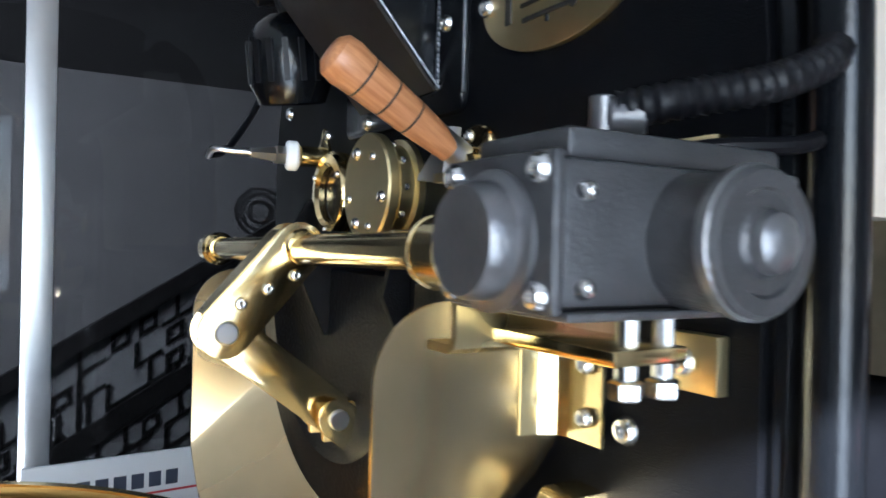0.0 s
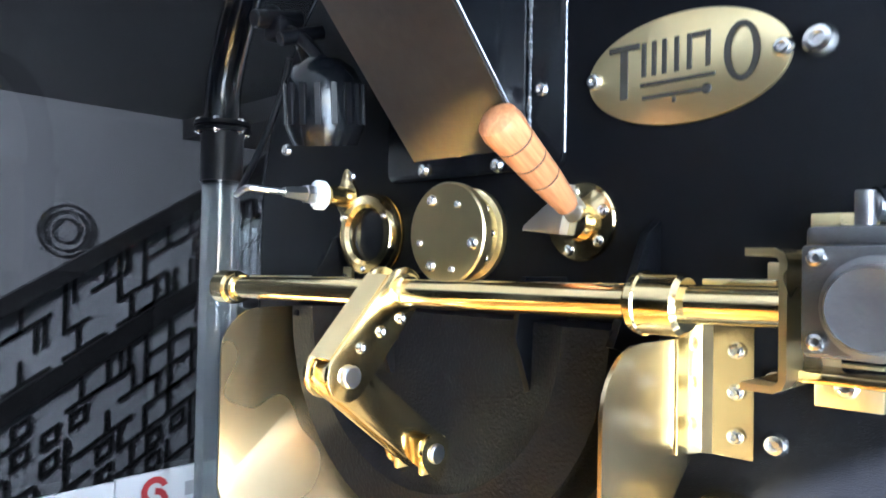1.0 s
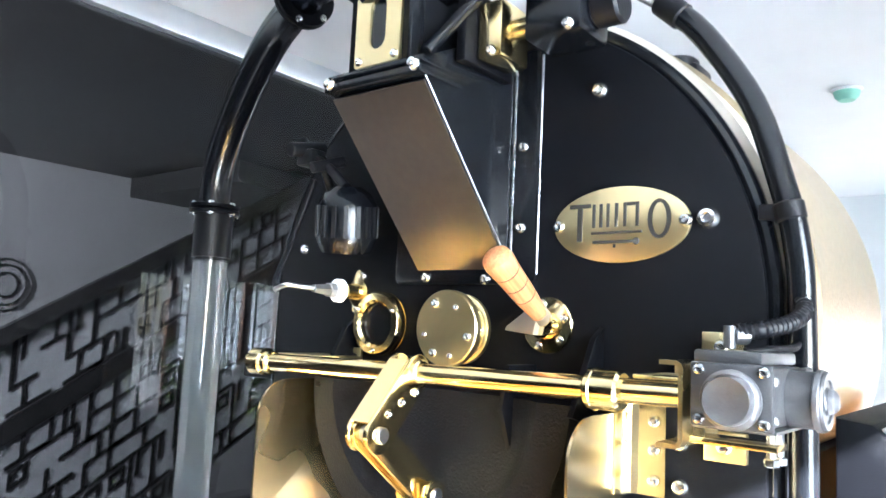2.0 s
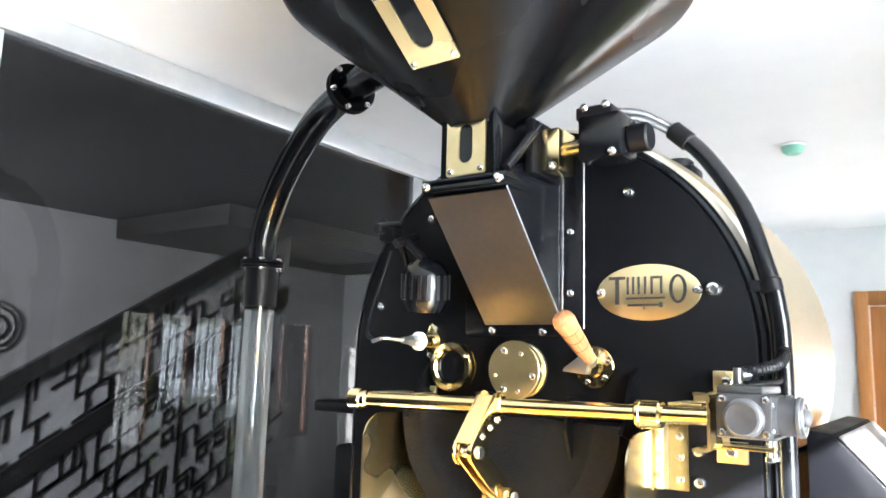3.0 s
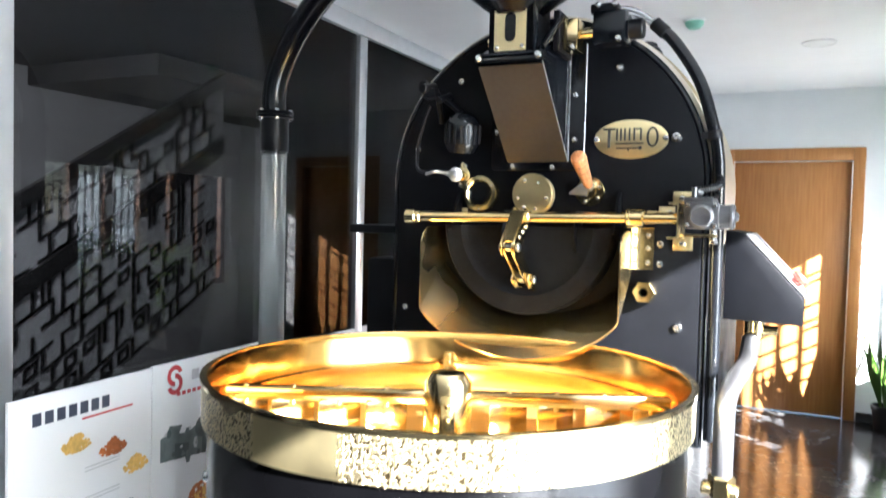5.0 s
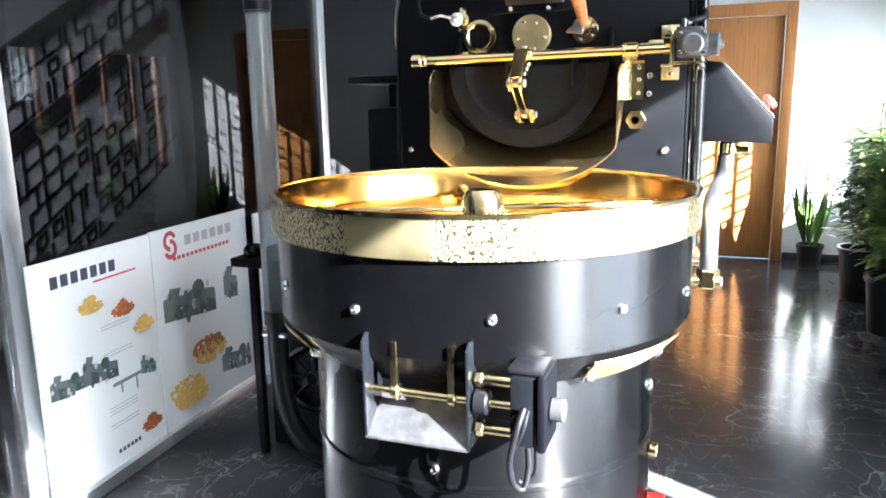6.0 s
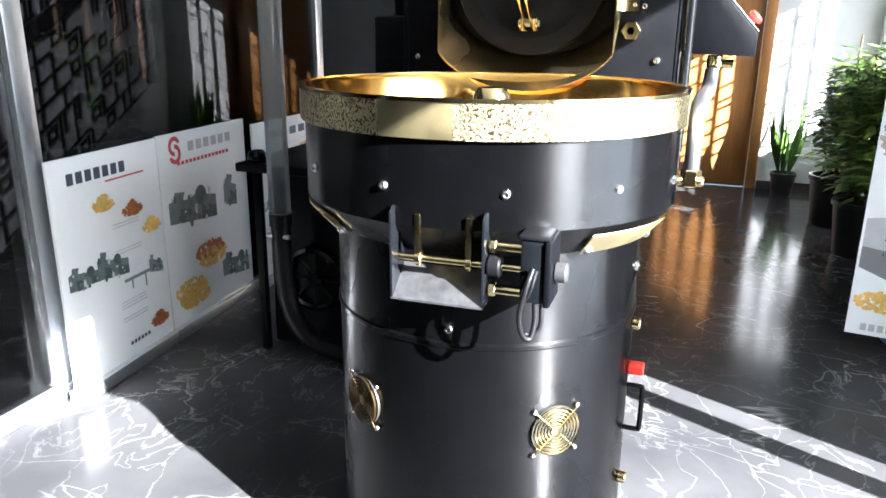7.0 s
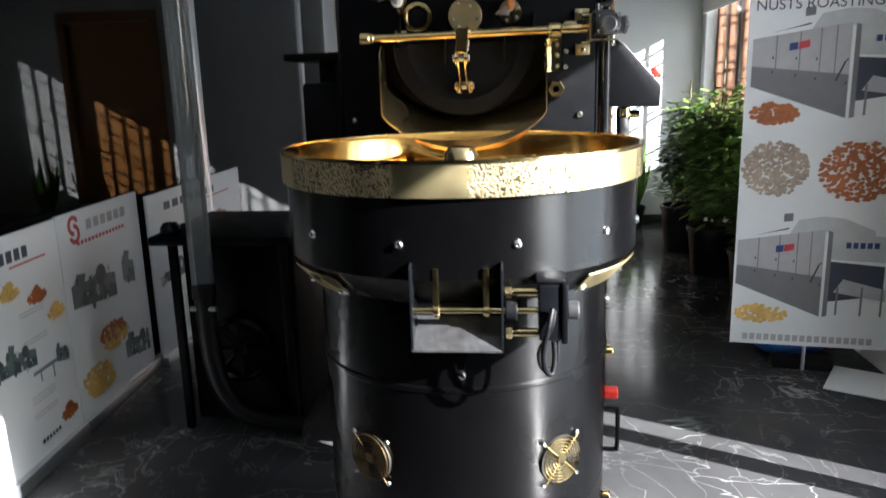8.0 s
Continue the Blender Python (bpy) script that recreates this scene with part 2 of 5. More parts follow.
LATTICE = mat("pale_grey_lattice", (0.55, 0.57, 0.59), 0.5, 0.0, 10, 0.1)
STAIR_DARK = mat("dark_stair_panel", (0.035, 0.034, 0.035), 0.45)
STREET = mat("pale_street_stone", (0.45, 0.44, 0.42), 0.85, 0, 3, 0.15)
UNLIT_WALL = mat("unlit_wall_grey", (0.06, 0.06, 0.065), 0.7, 0, 5, 0.15)
BLIND = mat("pale_roller_blind", (0.72, 0.72, 0.70), 0.8)


# ---- mesh helpers ----
def thing(name, base, label, category, group="", kind=""):
    e = new(name)
    e.location = base
    e.empty_display_size = 0.05
    return tagged(e, label, category, group, kind)


def part(name, bm, material, parent=None, label="", smooth=True, sharp=35):
    me = bpy.data.meshes.new(name)
    bmesh.ops.recalc_face_normals(bm, faces=bm.faces[:])
    if smooth:
        for f in bm.faces:
            f.smooth = True
        lim = radians(sharp)
        for e in bm.edges:
            if len(e.link_faces) == 2 and e.calc_face_angle(0) > lim:
                e.smooth = False
    bm.to_mesh(me)
    bm.free()
    me.materials.append(material)
    ob = new(name, me)
    if parent is not None:
        ob.parent = parent
        p, w = parent, Matrix.Identity(4)
        while p is not None:
            w = p.matrix_basis @ w if p.type == "EMPTY" else w
            p = p.parent
        ob.matrix_parent_inverse = w.inverted() if parent.type == "EMPTY" else Matrix.Identity(4)
    if label:
        ob["label"] = label
    return ob


def BM():
    return bmesh.new()


def box(bm, x0, x1, y0, y1, z0, z1, bev=0.0, m=None):
    g = bmesh.ops.create_cube(bm, size=1, matrix=Matrix.LocRotScale(((x0 + x1) / 2, (y0 + y1) / 2, (z0 + z1) / 2), None, (abs(x1 - x0), abs(y1 - y0), abs(z1 - z0))))
    vs = g["verts"]
    if bev:
        es = list({e for v in vs for e in v.link_edges})
        r = bmesh.ops.bevel(bm, geom=es, offset=bev, segments=2, affect="EDGES", profile=0.5)
        vs = list({v for f in r["faces"] for v in f.verts} | {v for v in vs if v.is_valid})
    if m is not None:
        bmesh.ops.transform(bm, matrix=m, verts=[v for v in vs if v.is_valid])
    return bm


def lathe(bm, profile, m, seg=32):
    """profile: (radius, height) pairs; spun round the local z axis of m."""
    rings = []
    for r, h in profile:
        if r < 1e-6:
            rings.append([bm.verts.new(m @ Vector((0, 0, h)))])
        else:
            rings.append([bm.verts.new(m @ Vector((r * math.cos(2 * math.pi * i / seg), r * math.sin(2 * math.pi * i / seg), h))) for i in range(seg)])
    for a, b in zip(rings, rings[1:]):
        for i in range(seg):
            j = (i + 1) % seg
            q = [a[i % len(a)], a[j % len(a)], b[j % len(b)], b[i % len(b)]]
            q = [v for k, v in enumerate(q) if v not in q[:k]]
            if len(q) > 2:
                bm.faces.new(q)
    return bm


def axis_pose(p0, p1):
    d = Vector(p1) - Vector(p0)
    return Matrix.Translation(p0) @ d.to_track_quat("Z", "Y").to_matrix().to_4x4(), d.length


def rod(bm, p0, p1, r, seg=20, r2=None, bev=None):
    m, h = axis_pose(p0, p1)
    r2 = r if r2 is None else r2
    b = min(r, r2) * 0.15 if bev is None else bev
    return lathe(bm, [(0, 0), (r - b, 0), (r, b), (r2, h - b), (r2 - b, h), (0, h)], m, seg)


def pipe(bm, p0, p1, r0, r1, seg=32):
    m, h = axis_pose(p0, p1)
    return lathe(bm, [(r0, 0), (r1, 0), (r1, h), (r0, h), (r0, 0)], m, seg)


def sweep(bm, pts, r, seg=14, ribs=0.0, step=0.006):
    """A round hose through pts (smoothed); ribs: depth of corrugation."""
    P = [Vector(p) for p in pts]
    P = [P[0] * 2 - P[1]] + P + [P[-1] * 2 - P[-2]]
    line = []
    for i in range(1, len(P) - 2):
        n = max(4, int((P[i + 1] - P[i]).length / step))
        for k in range(n):
            t = k / n
            a, b, c, d = P[i - 1], P[i], P[i + 1], P[i + 2]
            line.append(0.5 * (2 * b + (c - a) * t + (2 * a - 5 * b + 4 * c - d) * t * t + (3 * b - a - 3 * c + d) * t ** 3))
    line.append(P[-2])
    up, rings = Vector((0.13, 0.31, 0.94)), []
    for i, p in enumerate(line):
        d = (line[min(i + 1, len(line) - 1)] - line[max(i - 1, 0)]).normalized()
        s = d.cross(up)
        if s.length < 1e-3:
            s = d.cross(Vector((1, 0, 0)))
        s.normalize()
        up = s.cross(d).normalized()
        rr = r * (1 - ribs * (i % 2))
        rings.append([bm.verts.new(p + s * rr * math.cos(2 * math.pi * k / seg) + up * rr * math.sin(2 * math.pi * k / seg)) for k in range(seg)])
    for a, b in zip(rings, rings[1:]):
        for k in range(seg):
            bm.faces.new((a[k], a[(k + 1) % seg], b[(k + 1) % seg], b[k]))
    bm.faces.new(rings[0])
    bm.faces.new(rings[-1][::-1])
    return bm


def plate(bm, outline, m, depth, bev=0.0):
    """A flat outline of (x, y) in the frame m, pushed along its z by depth."""
    vs = [bm.verts.new(m @ Vector((x, y, 0))) for x, y in outline]
    f = bm.faces.new(vs)
    ex = bmesh.ops.extrude_face_region(bm, geom=[f])
    top = [v for v in ex["geom"] if isinstance(v, bmesh.types.BMVert)]
    d = (m.to_3x3() @ Vector((0, 0, depth)))
    bmesh.ops.translate(bm, verts=top, vec=d)
    if bev:
        es = [e for e in bm.edges if all(v in top for v in e.verts)]
        bmesh.ops.bevel(bm, geom=es, offset=bev, segments=2, affect="EDGES", profile=0.5)
    return bm


def strip(bm, outline, m, depth, thick):
    """A bent sheet: an open outline (x, y) in m, pushed along z by depth, with thickness."""
    n = len(outline)
    nor = []
    for i in range(n):
        a, b = Vector(outline[max(i - 1, 0)]), Vector(outline[min(i + 1, n - 1)])
        d = (b - a).normalized()
        nor.append(Vector((-d.y, d.x)))
    inner = [Vector(p) for p in outline]
    outer = [p + q * thick for p, q in zip(inner, nor)]
    loops = [[bm.verts.new(m @ Vector((p.x, p.y, z))) for p in ring] for ring in (inner, outer) for z in (0, depth)]
    i0, i1, o0, o1 = loops
    for k in range(n - 1):
        for a, b in ((i0, i1), (i1, o1), (o1, o0), (o0, i0)):
            bm.faces.new((a[k], a[k + 1], b[k + 1], b[k]))
    for k in (0, n - 1):
        bm.faces.new((i0[k], i1[k], o1[k], o0[k]))
    return bm


FACE = Matrix(((1, 0, 0, 0), (0, 0, -1, 0), (0, 1, 0, 0), (0, 0, 0, 1)))  # local x, y = world x, z; local z = out of the face (-y)


def at_face(x, z, y=0.0):
    return Matrix.Translation((x, y, z)) @ FACE


def arc(cx, cy, r, a0, a1, n, ry=None):
    ry = r if ry is None else ry
    return [(cx + r * math.cos(radians(a0 + (a1 - a0) * i / n)), cy + ry * math.sin(radians(a0 + (a1 - a0) * i / n))) for i in range(n + 1)]


def rounded(x0, x1, y0, y1, r, n=4):
    return arc(x1 - r, y1 - r, r, 0, 90, n) + arc(x0 + r, y1 - r, r, 90, 180, n) + arc(x0 + r, y0 + r, r, 180, 270, n) + arc(x1 - r, y0 + r, r, 270, 360, n)


BOLT_MESH = {}


def bolt(parent, m, r=0.008, name="bolt", material=None):
    """A domed socket-head bolt; m's z points out of the surface."""
    key = round(r, 4)
    if key not in BOLT_MESH:
        bm = BM()
        lathe(bm, [(0, 0.22 * r), (0.38 * r, 0.22 * r), (0.45 * r, 0.62 * r), (0.75 * r, 0.55 * r), (r, 0.15 * r), (1.05 * r, -0.2 * r), (0, -0.2 * r)], Matrix.Identity(4), 14)
        ob = part(name, bm, material or ZINC)
        BOLT_MESH[key] = ob.data
        bpy.data.objects.remove(ob)
    ob = new(name, BOLT_MESH[key])
    ob.parent = parent
    ob.matrix_parent_inverse = Matrix.Translation(parent.location).inverted() if parent.type == "EMPTY" else Matrix.Identity(4)
    ob.matrix_basis = m
    return ob


def face_bolt(parent, x, z, y=0.0, r=0.008):
    return bolt(parent, at_face(x, z, y), r)

# ---- the room ----
GX, FX, FY, CZ, BY = -1.75, 1.72, 4.8, 2.58, -7.5


def structure(name, bm, material, label, category, smooth=False):
    return tagged(part(name, bm, material, None, "", smooth), label, category, "", "structure")


structure("floor", box(BM(), -5.2, 1.95, BY - 0.2, 5.2, -0.12, 0), MARBLE, "polished black marble floor with white veins", "floor")
structure("ceiling", box(BM(), -1.80, 1.95, BY - 0.2, 5.0, CZ, CZ + 0.15), CEILING, "smooth white painted ceiling", "ceiling")
bm = BM()
box(bm, -1.8, -0.012, FY, FY + 0.2, 0, CZ)
box(bm, 0.848, 1.95, FY, FY + 0.2, 0, CZ)
box(bm, -0.012, 0.848, FY, FY + 0.2, 2.02, CZ)
structure("wall_north", bm, PLASTER, "white plastered wall round the wooden door", "wall")
# unseen closing wall; its dark colour stands for missing light at this end
structure("wall_south", box(BM(), -5.2, 1.95, BY - 0.2, BY, 0, CZ), UNLIT_WALL, "plain added end wall, coloured dark for the unlit end", "wall")
WINDOWS = [(-2.6, -0.057, 0.12, 2.36), (2.35, 4.66, 0.72, 2.08)]
bm = BM()
ys = [BY, *[v for w in WINDOWS for v in w[:2]], FY + 0.2]
for a, b in zip(ys[::2], ys[1::2]):
    box(bm, FX, FX + 0.23, a, b, 0, CZ)
for y0, y1, z0, z1 in WINDOWS:
    box(bm, FX, FX + 0.23, y0, y1, 0, z0)
    box(bm, FX, FX + 0.23, y0, y1, z1, CZ)
structure("wall_east", bm, PLASTER, "white plastered wall with two wide window openings", "wall")

bm = BM()
for a, b in ((-1.74, -0.105), (0.94, FX)):
    box(bm, a, b, FY - 0.014, FY - 0.001, 0.001, 0.075, 0.003)
structure("baseboard", bm, STAIR_DARK, "dark low skirting along the wall", "baseboard")


def build_window(name, y0, y1, z0, z1, posts, bars):
    w = tagged(new(name), "wide window with brown frame and iron lattice grille" if bars else "wide full-height window with a brown frame", "window", "", "structure")
    w.location = (FX + 0.12, (y0 + y1) / 2, z0)
    x = FX + 0.12
    bm = BM()
    t = 0.06
    for a, b, c, d in ((y0, y0 + t, z0, z1), (y1 - t, y1, z0, z1), (y0 + t, y1 - t, z0, z0 + t), (y0 + t, y1 - t, z1 - t, z1)):
        box(bm, x - 0.03, x + 0.03, a, b, c, d, 0.004)
    part("window_frame", bm, WOOD_FRAME, w)
    edges = [y0 + t, *posts, y1 - t]
    for p in posts:
        part("mullion", box(BM(), x - 0.03, x + 0.03, p - 0.043, p + 0.043, z0 + t, z1 - t, 0.004), WOOD_FRAME, w)
    for a, b in zip(edges, edges[1:]):
        pane = part("pane", box(BM(), x - 0.004, x + 0.004, a + 0.03, b - 0.03, z0 + t, z1 - t), WINDOW_PANE, w, "", False)
        pane.visible_shadow = False
    if bars:
        rng = random.Random(int(100 * y1))
        bm = BM()
        gx = x + 0.16
        r = 0.008
        for k in range(bars + 1):
            yy = y0 + (y1 - y0) * k / bars
            box(bm, gx - r, gx + r, yy - r, yy + r, z0, z1)
        rows = int((z1 - z0) / 0.115)
        for k in range(rows + 1):
            zz = z0 + (z1 - z0) * k / rows
            for j in range(bars):
                if rng.random() < 0.75:
                    dz = rng.choice((0, 0, 0.03, -0.03))
                    a, b = y0 + (y1 - y0) * j / bars, y0 + (y1 - y0) * (j + 1) / bars
                    box(bm, gx - r, gx + r, a, b, zz + dz - r, zz + dz + r)
        part("window_grille", bm, IRON, w, "dark iron lattice grille outside")
    part("window_sill", box(BM(), FX - 0.03, FX + 0.09, y0, y1, z0 - 0.031, z0 - 0.001, 0.004), PLASTER, w)
    return w


build_window("window_1", *WINDOWS[0], (-1.35, -0.306), 0)
build_window("window_2", *WINDOWS[1], (2.75, 3.12, 3.52, 3.9, 4.28), 28)
bl = thing("roller_blind", (FX - 0.03, 3.5, 2.1), "pale roller blind pulled down over the window top", "blind")
part("fabric", box(BM(), FX - 0.022, FX - 0.018, 2.3, 4.72, 1.9, 2.1), BLIND, bl)
part("roller", rod(BM(), (FX - 0.03, 2.28, 2.12), (FX - 0.03, 4.74, 2.12), 0.025), WHITE_PLASTIC, bl)
part("bottom_bar", box(BM(), FX - 0.028, FX - 0.012, 2.3, 4.72, 1.885, 1.9, 0.003), WHITE_PLASTIC, bl)

structure("ground", box(BM(), 1.95, 60, -60, 60, -0.3, -0.14), STREET, "pale paved ground outside the windows", "ground")

# ---- door ----
door = tagged(new("door_1"), "closed orange oak veneer door in a wide wooden frame", "door", "", "structure")
door.location = (0.418, FY, 0)
bm = BM()
for a, b, c, d in ((-0.10, -0.012, 0, 2.12), (0.848, 0.93, 0, 2.12), (-0.012, 0.848, 2.02, 2.12)):
    box(bm, a, b, FY - 0.02, FY + 0.1, c + 0.001, d, 0.004)
part("door_frame", bm, DOOR_WOOD, door)
part("door_leaf", box(BM(), -0.008, 0.844, FY + 0.03, FY + 0.07, 0.006, 2.016, 0.003), DOOR_WOOD, door)
bm = BM()
rod(bm, (0.08, FY + 0.03, 1.02), (0.08, FY - 0.03, 1.02), 0.011)
rod(bm, (0.08, FY - 0.022, 1.02), (0.20, FY - 0.022, 1.02), 0.009)
part("door_handle", bm, STEEL, door)

# ---- glass partition ----
part_w = tagged(new("glass_partition"), "dark tinted glass partition in silver aluminium profiles", "partition", "", "structure")
part_w.location = (GX, 1, 0)
MULL = (-6.4, -4.4, -2.35, -0.257, 1.80, 3.9)
for y in MULL:
    part("mullion", box(BM(), GX - 0.03, GX + 0.03, y - 0.038, y + 0.038, 0.06, 2.48, 0.004), ALU, part_w, "silver aluminium upright")
part("head_profile", box(BM(), GX - 0.035, GX + 0.035, BY, FY, 2.482, 2.575, 0.005), ALU, part_w, "silver aluminium head")
part("sill_profile", box(BM(), GX - 0.035, GX + 0.035, BY, FY, 0.001, 0.058, 0.005), ALU, part_w)
edges = (BY, *MULL, FY)
for a, b in zip(edges, edges[1:]):
    part("pane", box(BM(), GX - 0.004, GX + 0.004, a + 0.037, b - 0.037, 0.058, 2.482), PANE, part_w, "dark glass pane", False)

# ---- stairwell behind the glass ----
structure("wall_west", box(BM(), -5.2, -5.0, BY, 5.0, 0, 2.6), GREY_WALL, "grey stairwell wall behind the glass", "wall")
bm = BM()
box(bm, -5.0, -1.8, FY + 0.0, FY + 0.2, 0, 2.6)
structure("wall_stair_end", bm, GREY_WALL, "grey end wall of the stairwell", "wall")
structure("ceiling_stair", box(BM(), -5.2, -1.8, BY - 0.2, 5.0, 2.60, 2.75), STAIR_DARK, "dark soffit over the stairwell", "ceiling")
structure("soffit_beam", box(BM(), -4.999, -3.6, 2.1, 4.79, 2.45, 2.599), STAIR_DARK, "dark beam under the stairwell soffit", "beam")
stair = thing("staircase", (-3.3, 1.0, 0), "dark staircase with pale meander-patterned side panels", "staircase")
SL, SX = 0.60, -3.2
m = Matrix(((0, 0, 1, SX), (1, 0, 0, 0), (0, 1, 0, 0), (0, 0, 0, 1)))


def band(y0, y1, za, zb):
    return [(y0, za + SL * y0), (y1, za + SL * y1), (y1, zb + SL * y1), (y0, zb + SL * y0)]


part("stringer", plate(BM(), band(-1.5, 2.3, 0.52, 0.63), m, 0.03), STAIR_DARK, stair)
part("handrail", plate(BM(), band(-1.5, 2.3, 1.00, 1.09), m, 0.05), STAIR_DARK, stair)
part("side_panel", plate(BM(), band(-1.5, 2.3, 0.63, 1.00), m, 0.015), LATTICE, stair, "pale grey side panel")
part("side_panel", plate(BM(), band(-1.0, 2.3, -0.35, 0.52), m, 0.015), LATTICE, stair, "pale grey side panel")


def lattice(bm, y0, y1, za, zb, cell, seed, x):
    """Angular meander lines between two slanted edges."""
    rng = random.Random(seed)
    ny, nz = int((y1 - y0) / cell), max(2, int(round((zb - za) / cell)))
    t = cell * 0.16

    def bar(ya, yb, oa, ob):
        p = [(ya, oa), (yb, oa), (yb, min(ob, zb)), (ya, min(ob, zb))]
        vs = [[bm.verts.new((x + dx, yy, zz + SL * yy)) for yy, zz in p] for dx in (0, 0.006)]
        bm.faces.new(vs[0])
        bm.faces.new(vs[1])
        for k in range(4):
            bm.faces.new((vs[0][k], vs[0][(k + 1) % 4], vs[1][(k + 1) % 4], vs[1][k]))

    for i in range(ny):
        for j in range(nz):
            ya, oa = y0 + i * cell, za + j * cell
            k = rng.random()
            if k < 0.34:
                bar(ya, ya + cell, oa, oa + t)
                bar(ya, ya + t, oa + t, oa + cell)
            elif k < 0.55:
                for q in ((ya + t, ya + cell - t, oa + t, oa + 2 * t), (ya + t, ya + cell - t, oa + cell - 2 * t, oa + cell - t), (ya + t, ya + 2 * t, oa + 2 * t, oa + cell - 2 * t), (ya + cell - 2 * t, ya + cell - t, oa + 2 * t, oa + cell - 2 * t)):
                    bar(*q)
            elif k < 0.8:
                bar(ya, ya + cell * 1.6, oa, oa + t)
                bar(ya + cell * 0.5, ya + cell * 0.5 + t, oa + t, oa + cell)
            elif k < 0.88:
                bar(ya, ya + t, oa, oa + cell)
                bar(ya + 2 * t, ya + 3 * t, oa, oa + cell)
    return bm


for args in ((-1.5, 2.25, 0.64, 1.00, 0.12, 3), (-1.0, 2.25, -0.33, 0.52, 0.12, 7)):
    tagged(part("meander_lines", lattice(BM(), *args, SX + 0.016), STAIR_DARK, stair, "dark meander lines", False), kind="stuff")
bm = BM()
for r in (0.17, 0.13, 0.075):
    lathe(bm, [(r, 0), (r + 0.014, 0), (r + 0.014, 0.006), (r, 0.006), (r, 0)], pose(-4.98, 1.27, 1.70, 0, 90, 0), 40)
tagged(part("wall_emblem", bm, STAIR_DARK), "dark round emblem of plain rings on the stairwell wall", "wall emblem")
# added fill lamp for the stairwell, unseen; no fitting or window stands here
lw = window_light("stairwell_fill", -0.7, 0.7, 0, 0.8, 19)
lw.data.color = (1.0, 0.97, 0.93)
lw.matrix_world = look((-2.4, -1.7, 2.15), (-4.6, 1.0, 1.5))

# ---- ceiling things ----
sd = thing("smoke_detector", (-0.06, 2.45, CZ), "small round pale green smoke detector on the ceiling", "smoke detector")
part("base", rod(BM(), (-0.06, 2.45, CZ), (-0.06, 2.45, CZ - 0.012), 0.06, 24), WHITE_PLASTIC, sd)
part("dome", lathe(BM(), [(0.05, 0), (0.045, -0.02), (0.03, -0.035), (0, -0.04)], pose(-0.06, 2.45, CZ - 0.012), 24), GREEN_PLASTIC, sd)
sp = thing("ceiling_speaker", (0.57, 1.51, CZ), "flat round white disc set in the ceiling", "ceiling light", "ceiling discs")
part("disc", lathe(BM(), [(0.085, 0), (0.09, -0.002), (0.08, -0.005), (0, -0.005)], pose(0.57, 1.51, CZ), 32), WHITE_PLASTIC, sp)
part("rim", pipe(BM(), (0.57, 1.51, CZ), (0.57, 1.51, CZ - 0.005), 0.09, 0.097), CEILING, sp)
copy_thing(sp, pose(0.55, 3.2, CZ))

# ---- the roaster ----
ro = thing("coffee_roaster", (-0.09, 0.4, 0), "black steel coffee roaster with polished brass fittings", "coffee roaster")
CX, CZF, R = -0.09, 1.565, 0.382
prof = arc(CX, CZF, R, 0, 180, 48) + [(CX - R, 0.98), (CX + R, 0.98)]
face = part("face_plate", plate(BM(), prof, at_face(0, 0, 0.014), 0.014, 0.002), BLACK, ro, "black powder-coated round-topped face plate")
rimp = [(x, 0.012, z) for x, z in [(CX + R + 0.006, 0.98), (CX + R + 0.006, 1.3)] + arc(CX, CZF, R + 0.006, 0, 180, 24) + [(CX - R - 0.006, 1.3), (CX - R - 0.006, 0.98)]]
part("edge_bead", sweep(BM(), rimp, 0.009, 10, step=0.03), BLACK_GLOSS, face)
bm = BM()
plate(bm, arc(CX, CZF, 0.405, -8, 188, 56), at_face(0, 0, 0.10), 0.078)
part("insulation_ring", bm, CREAM, ro, "cream band behind the face")
bm = BM()
plate(bm, arc(CX, CZF + 0.0, 0.412, -20, 200, 56), at_face(0, 0, 0.50), 0.398)
part("drum_casing", bm, CASING, ro, "hammered brass drum casing")
bm = BM()
box(bm, -0.505, 0.305, 0.03, 1.0, 1.0, 1.42, 0.01)
box(bm, -0.505, 0.16, 0.06, 0.98, 0.25, 0.999, 0.006)
part("body", bm, BLACK, ro, "black box body under the drum")
for x in (-0.47, 0.09):
    for y in (0.1, 0.93):
        part("leg", box(BM(), x, x + 0.06, y - 0.03, y + 0.03, 0.0, 0.25, 0.004), BLACK, ro)
bm = BM()
box(bm, -0.64, -0.506, 0.12, 0.6, 0.95, 1.36, 0.012)
box(bm, -0.69, -0.48, 0.10, 0.62, 1.43, 1.455, 0.006)
box(bm, -0.60, -0.52, 0.2, 0.5, 1.36, 1.43, 0.004)
part("side_housing", bm, BLACK, ro, "black side housing with a flat lid")
for x, z, r in ((0.232, 1.669, 0.0125), (0.101, 1.832, 0.010), (-0.296, 1.822, 0.009), (-0.415, 1.655, 0.009), (0.248, 1.244, 0.011), (-0.443, 1.242, 0.010), (0.205, 1.43, 0.0095), (0.205, 1.385, 0.009)):
    face_bolt(face, x, z, 0, r)

# name plate with raised border and dark engraved marks
pl = part("name_plate", plate(BM(), arc(0.131, 1.667, 0.084, 0, 359, 60, 0.0445), at_face(0, 0), 0.004, 0.001), BRASS_PALE, ro, "pale brass oval name plate with dark engraving")


def stroke(x0, x1, z0, z1):
    part("letter_stroke", box(BM(), x0, x1, -0.0056, -0.004, z0, z1, 0.0004), DARK_LETTER_AND_RECESS, pl, "", False)


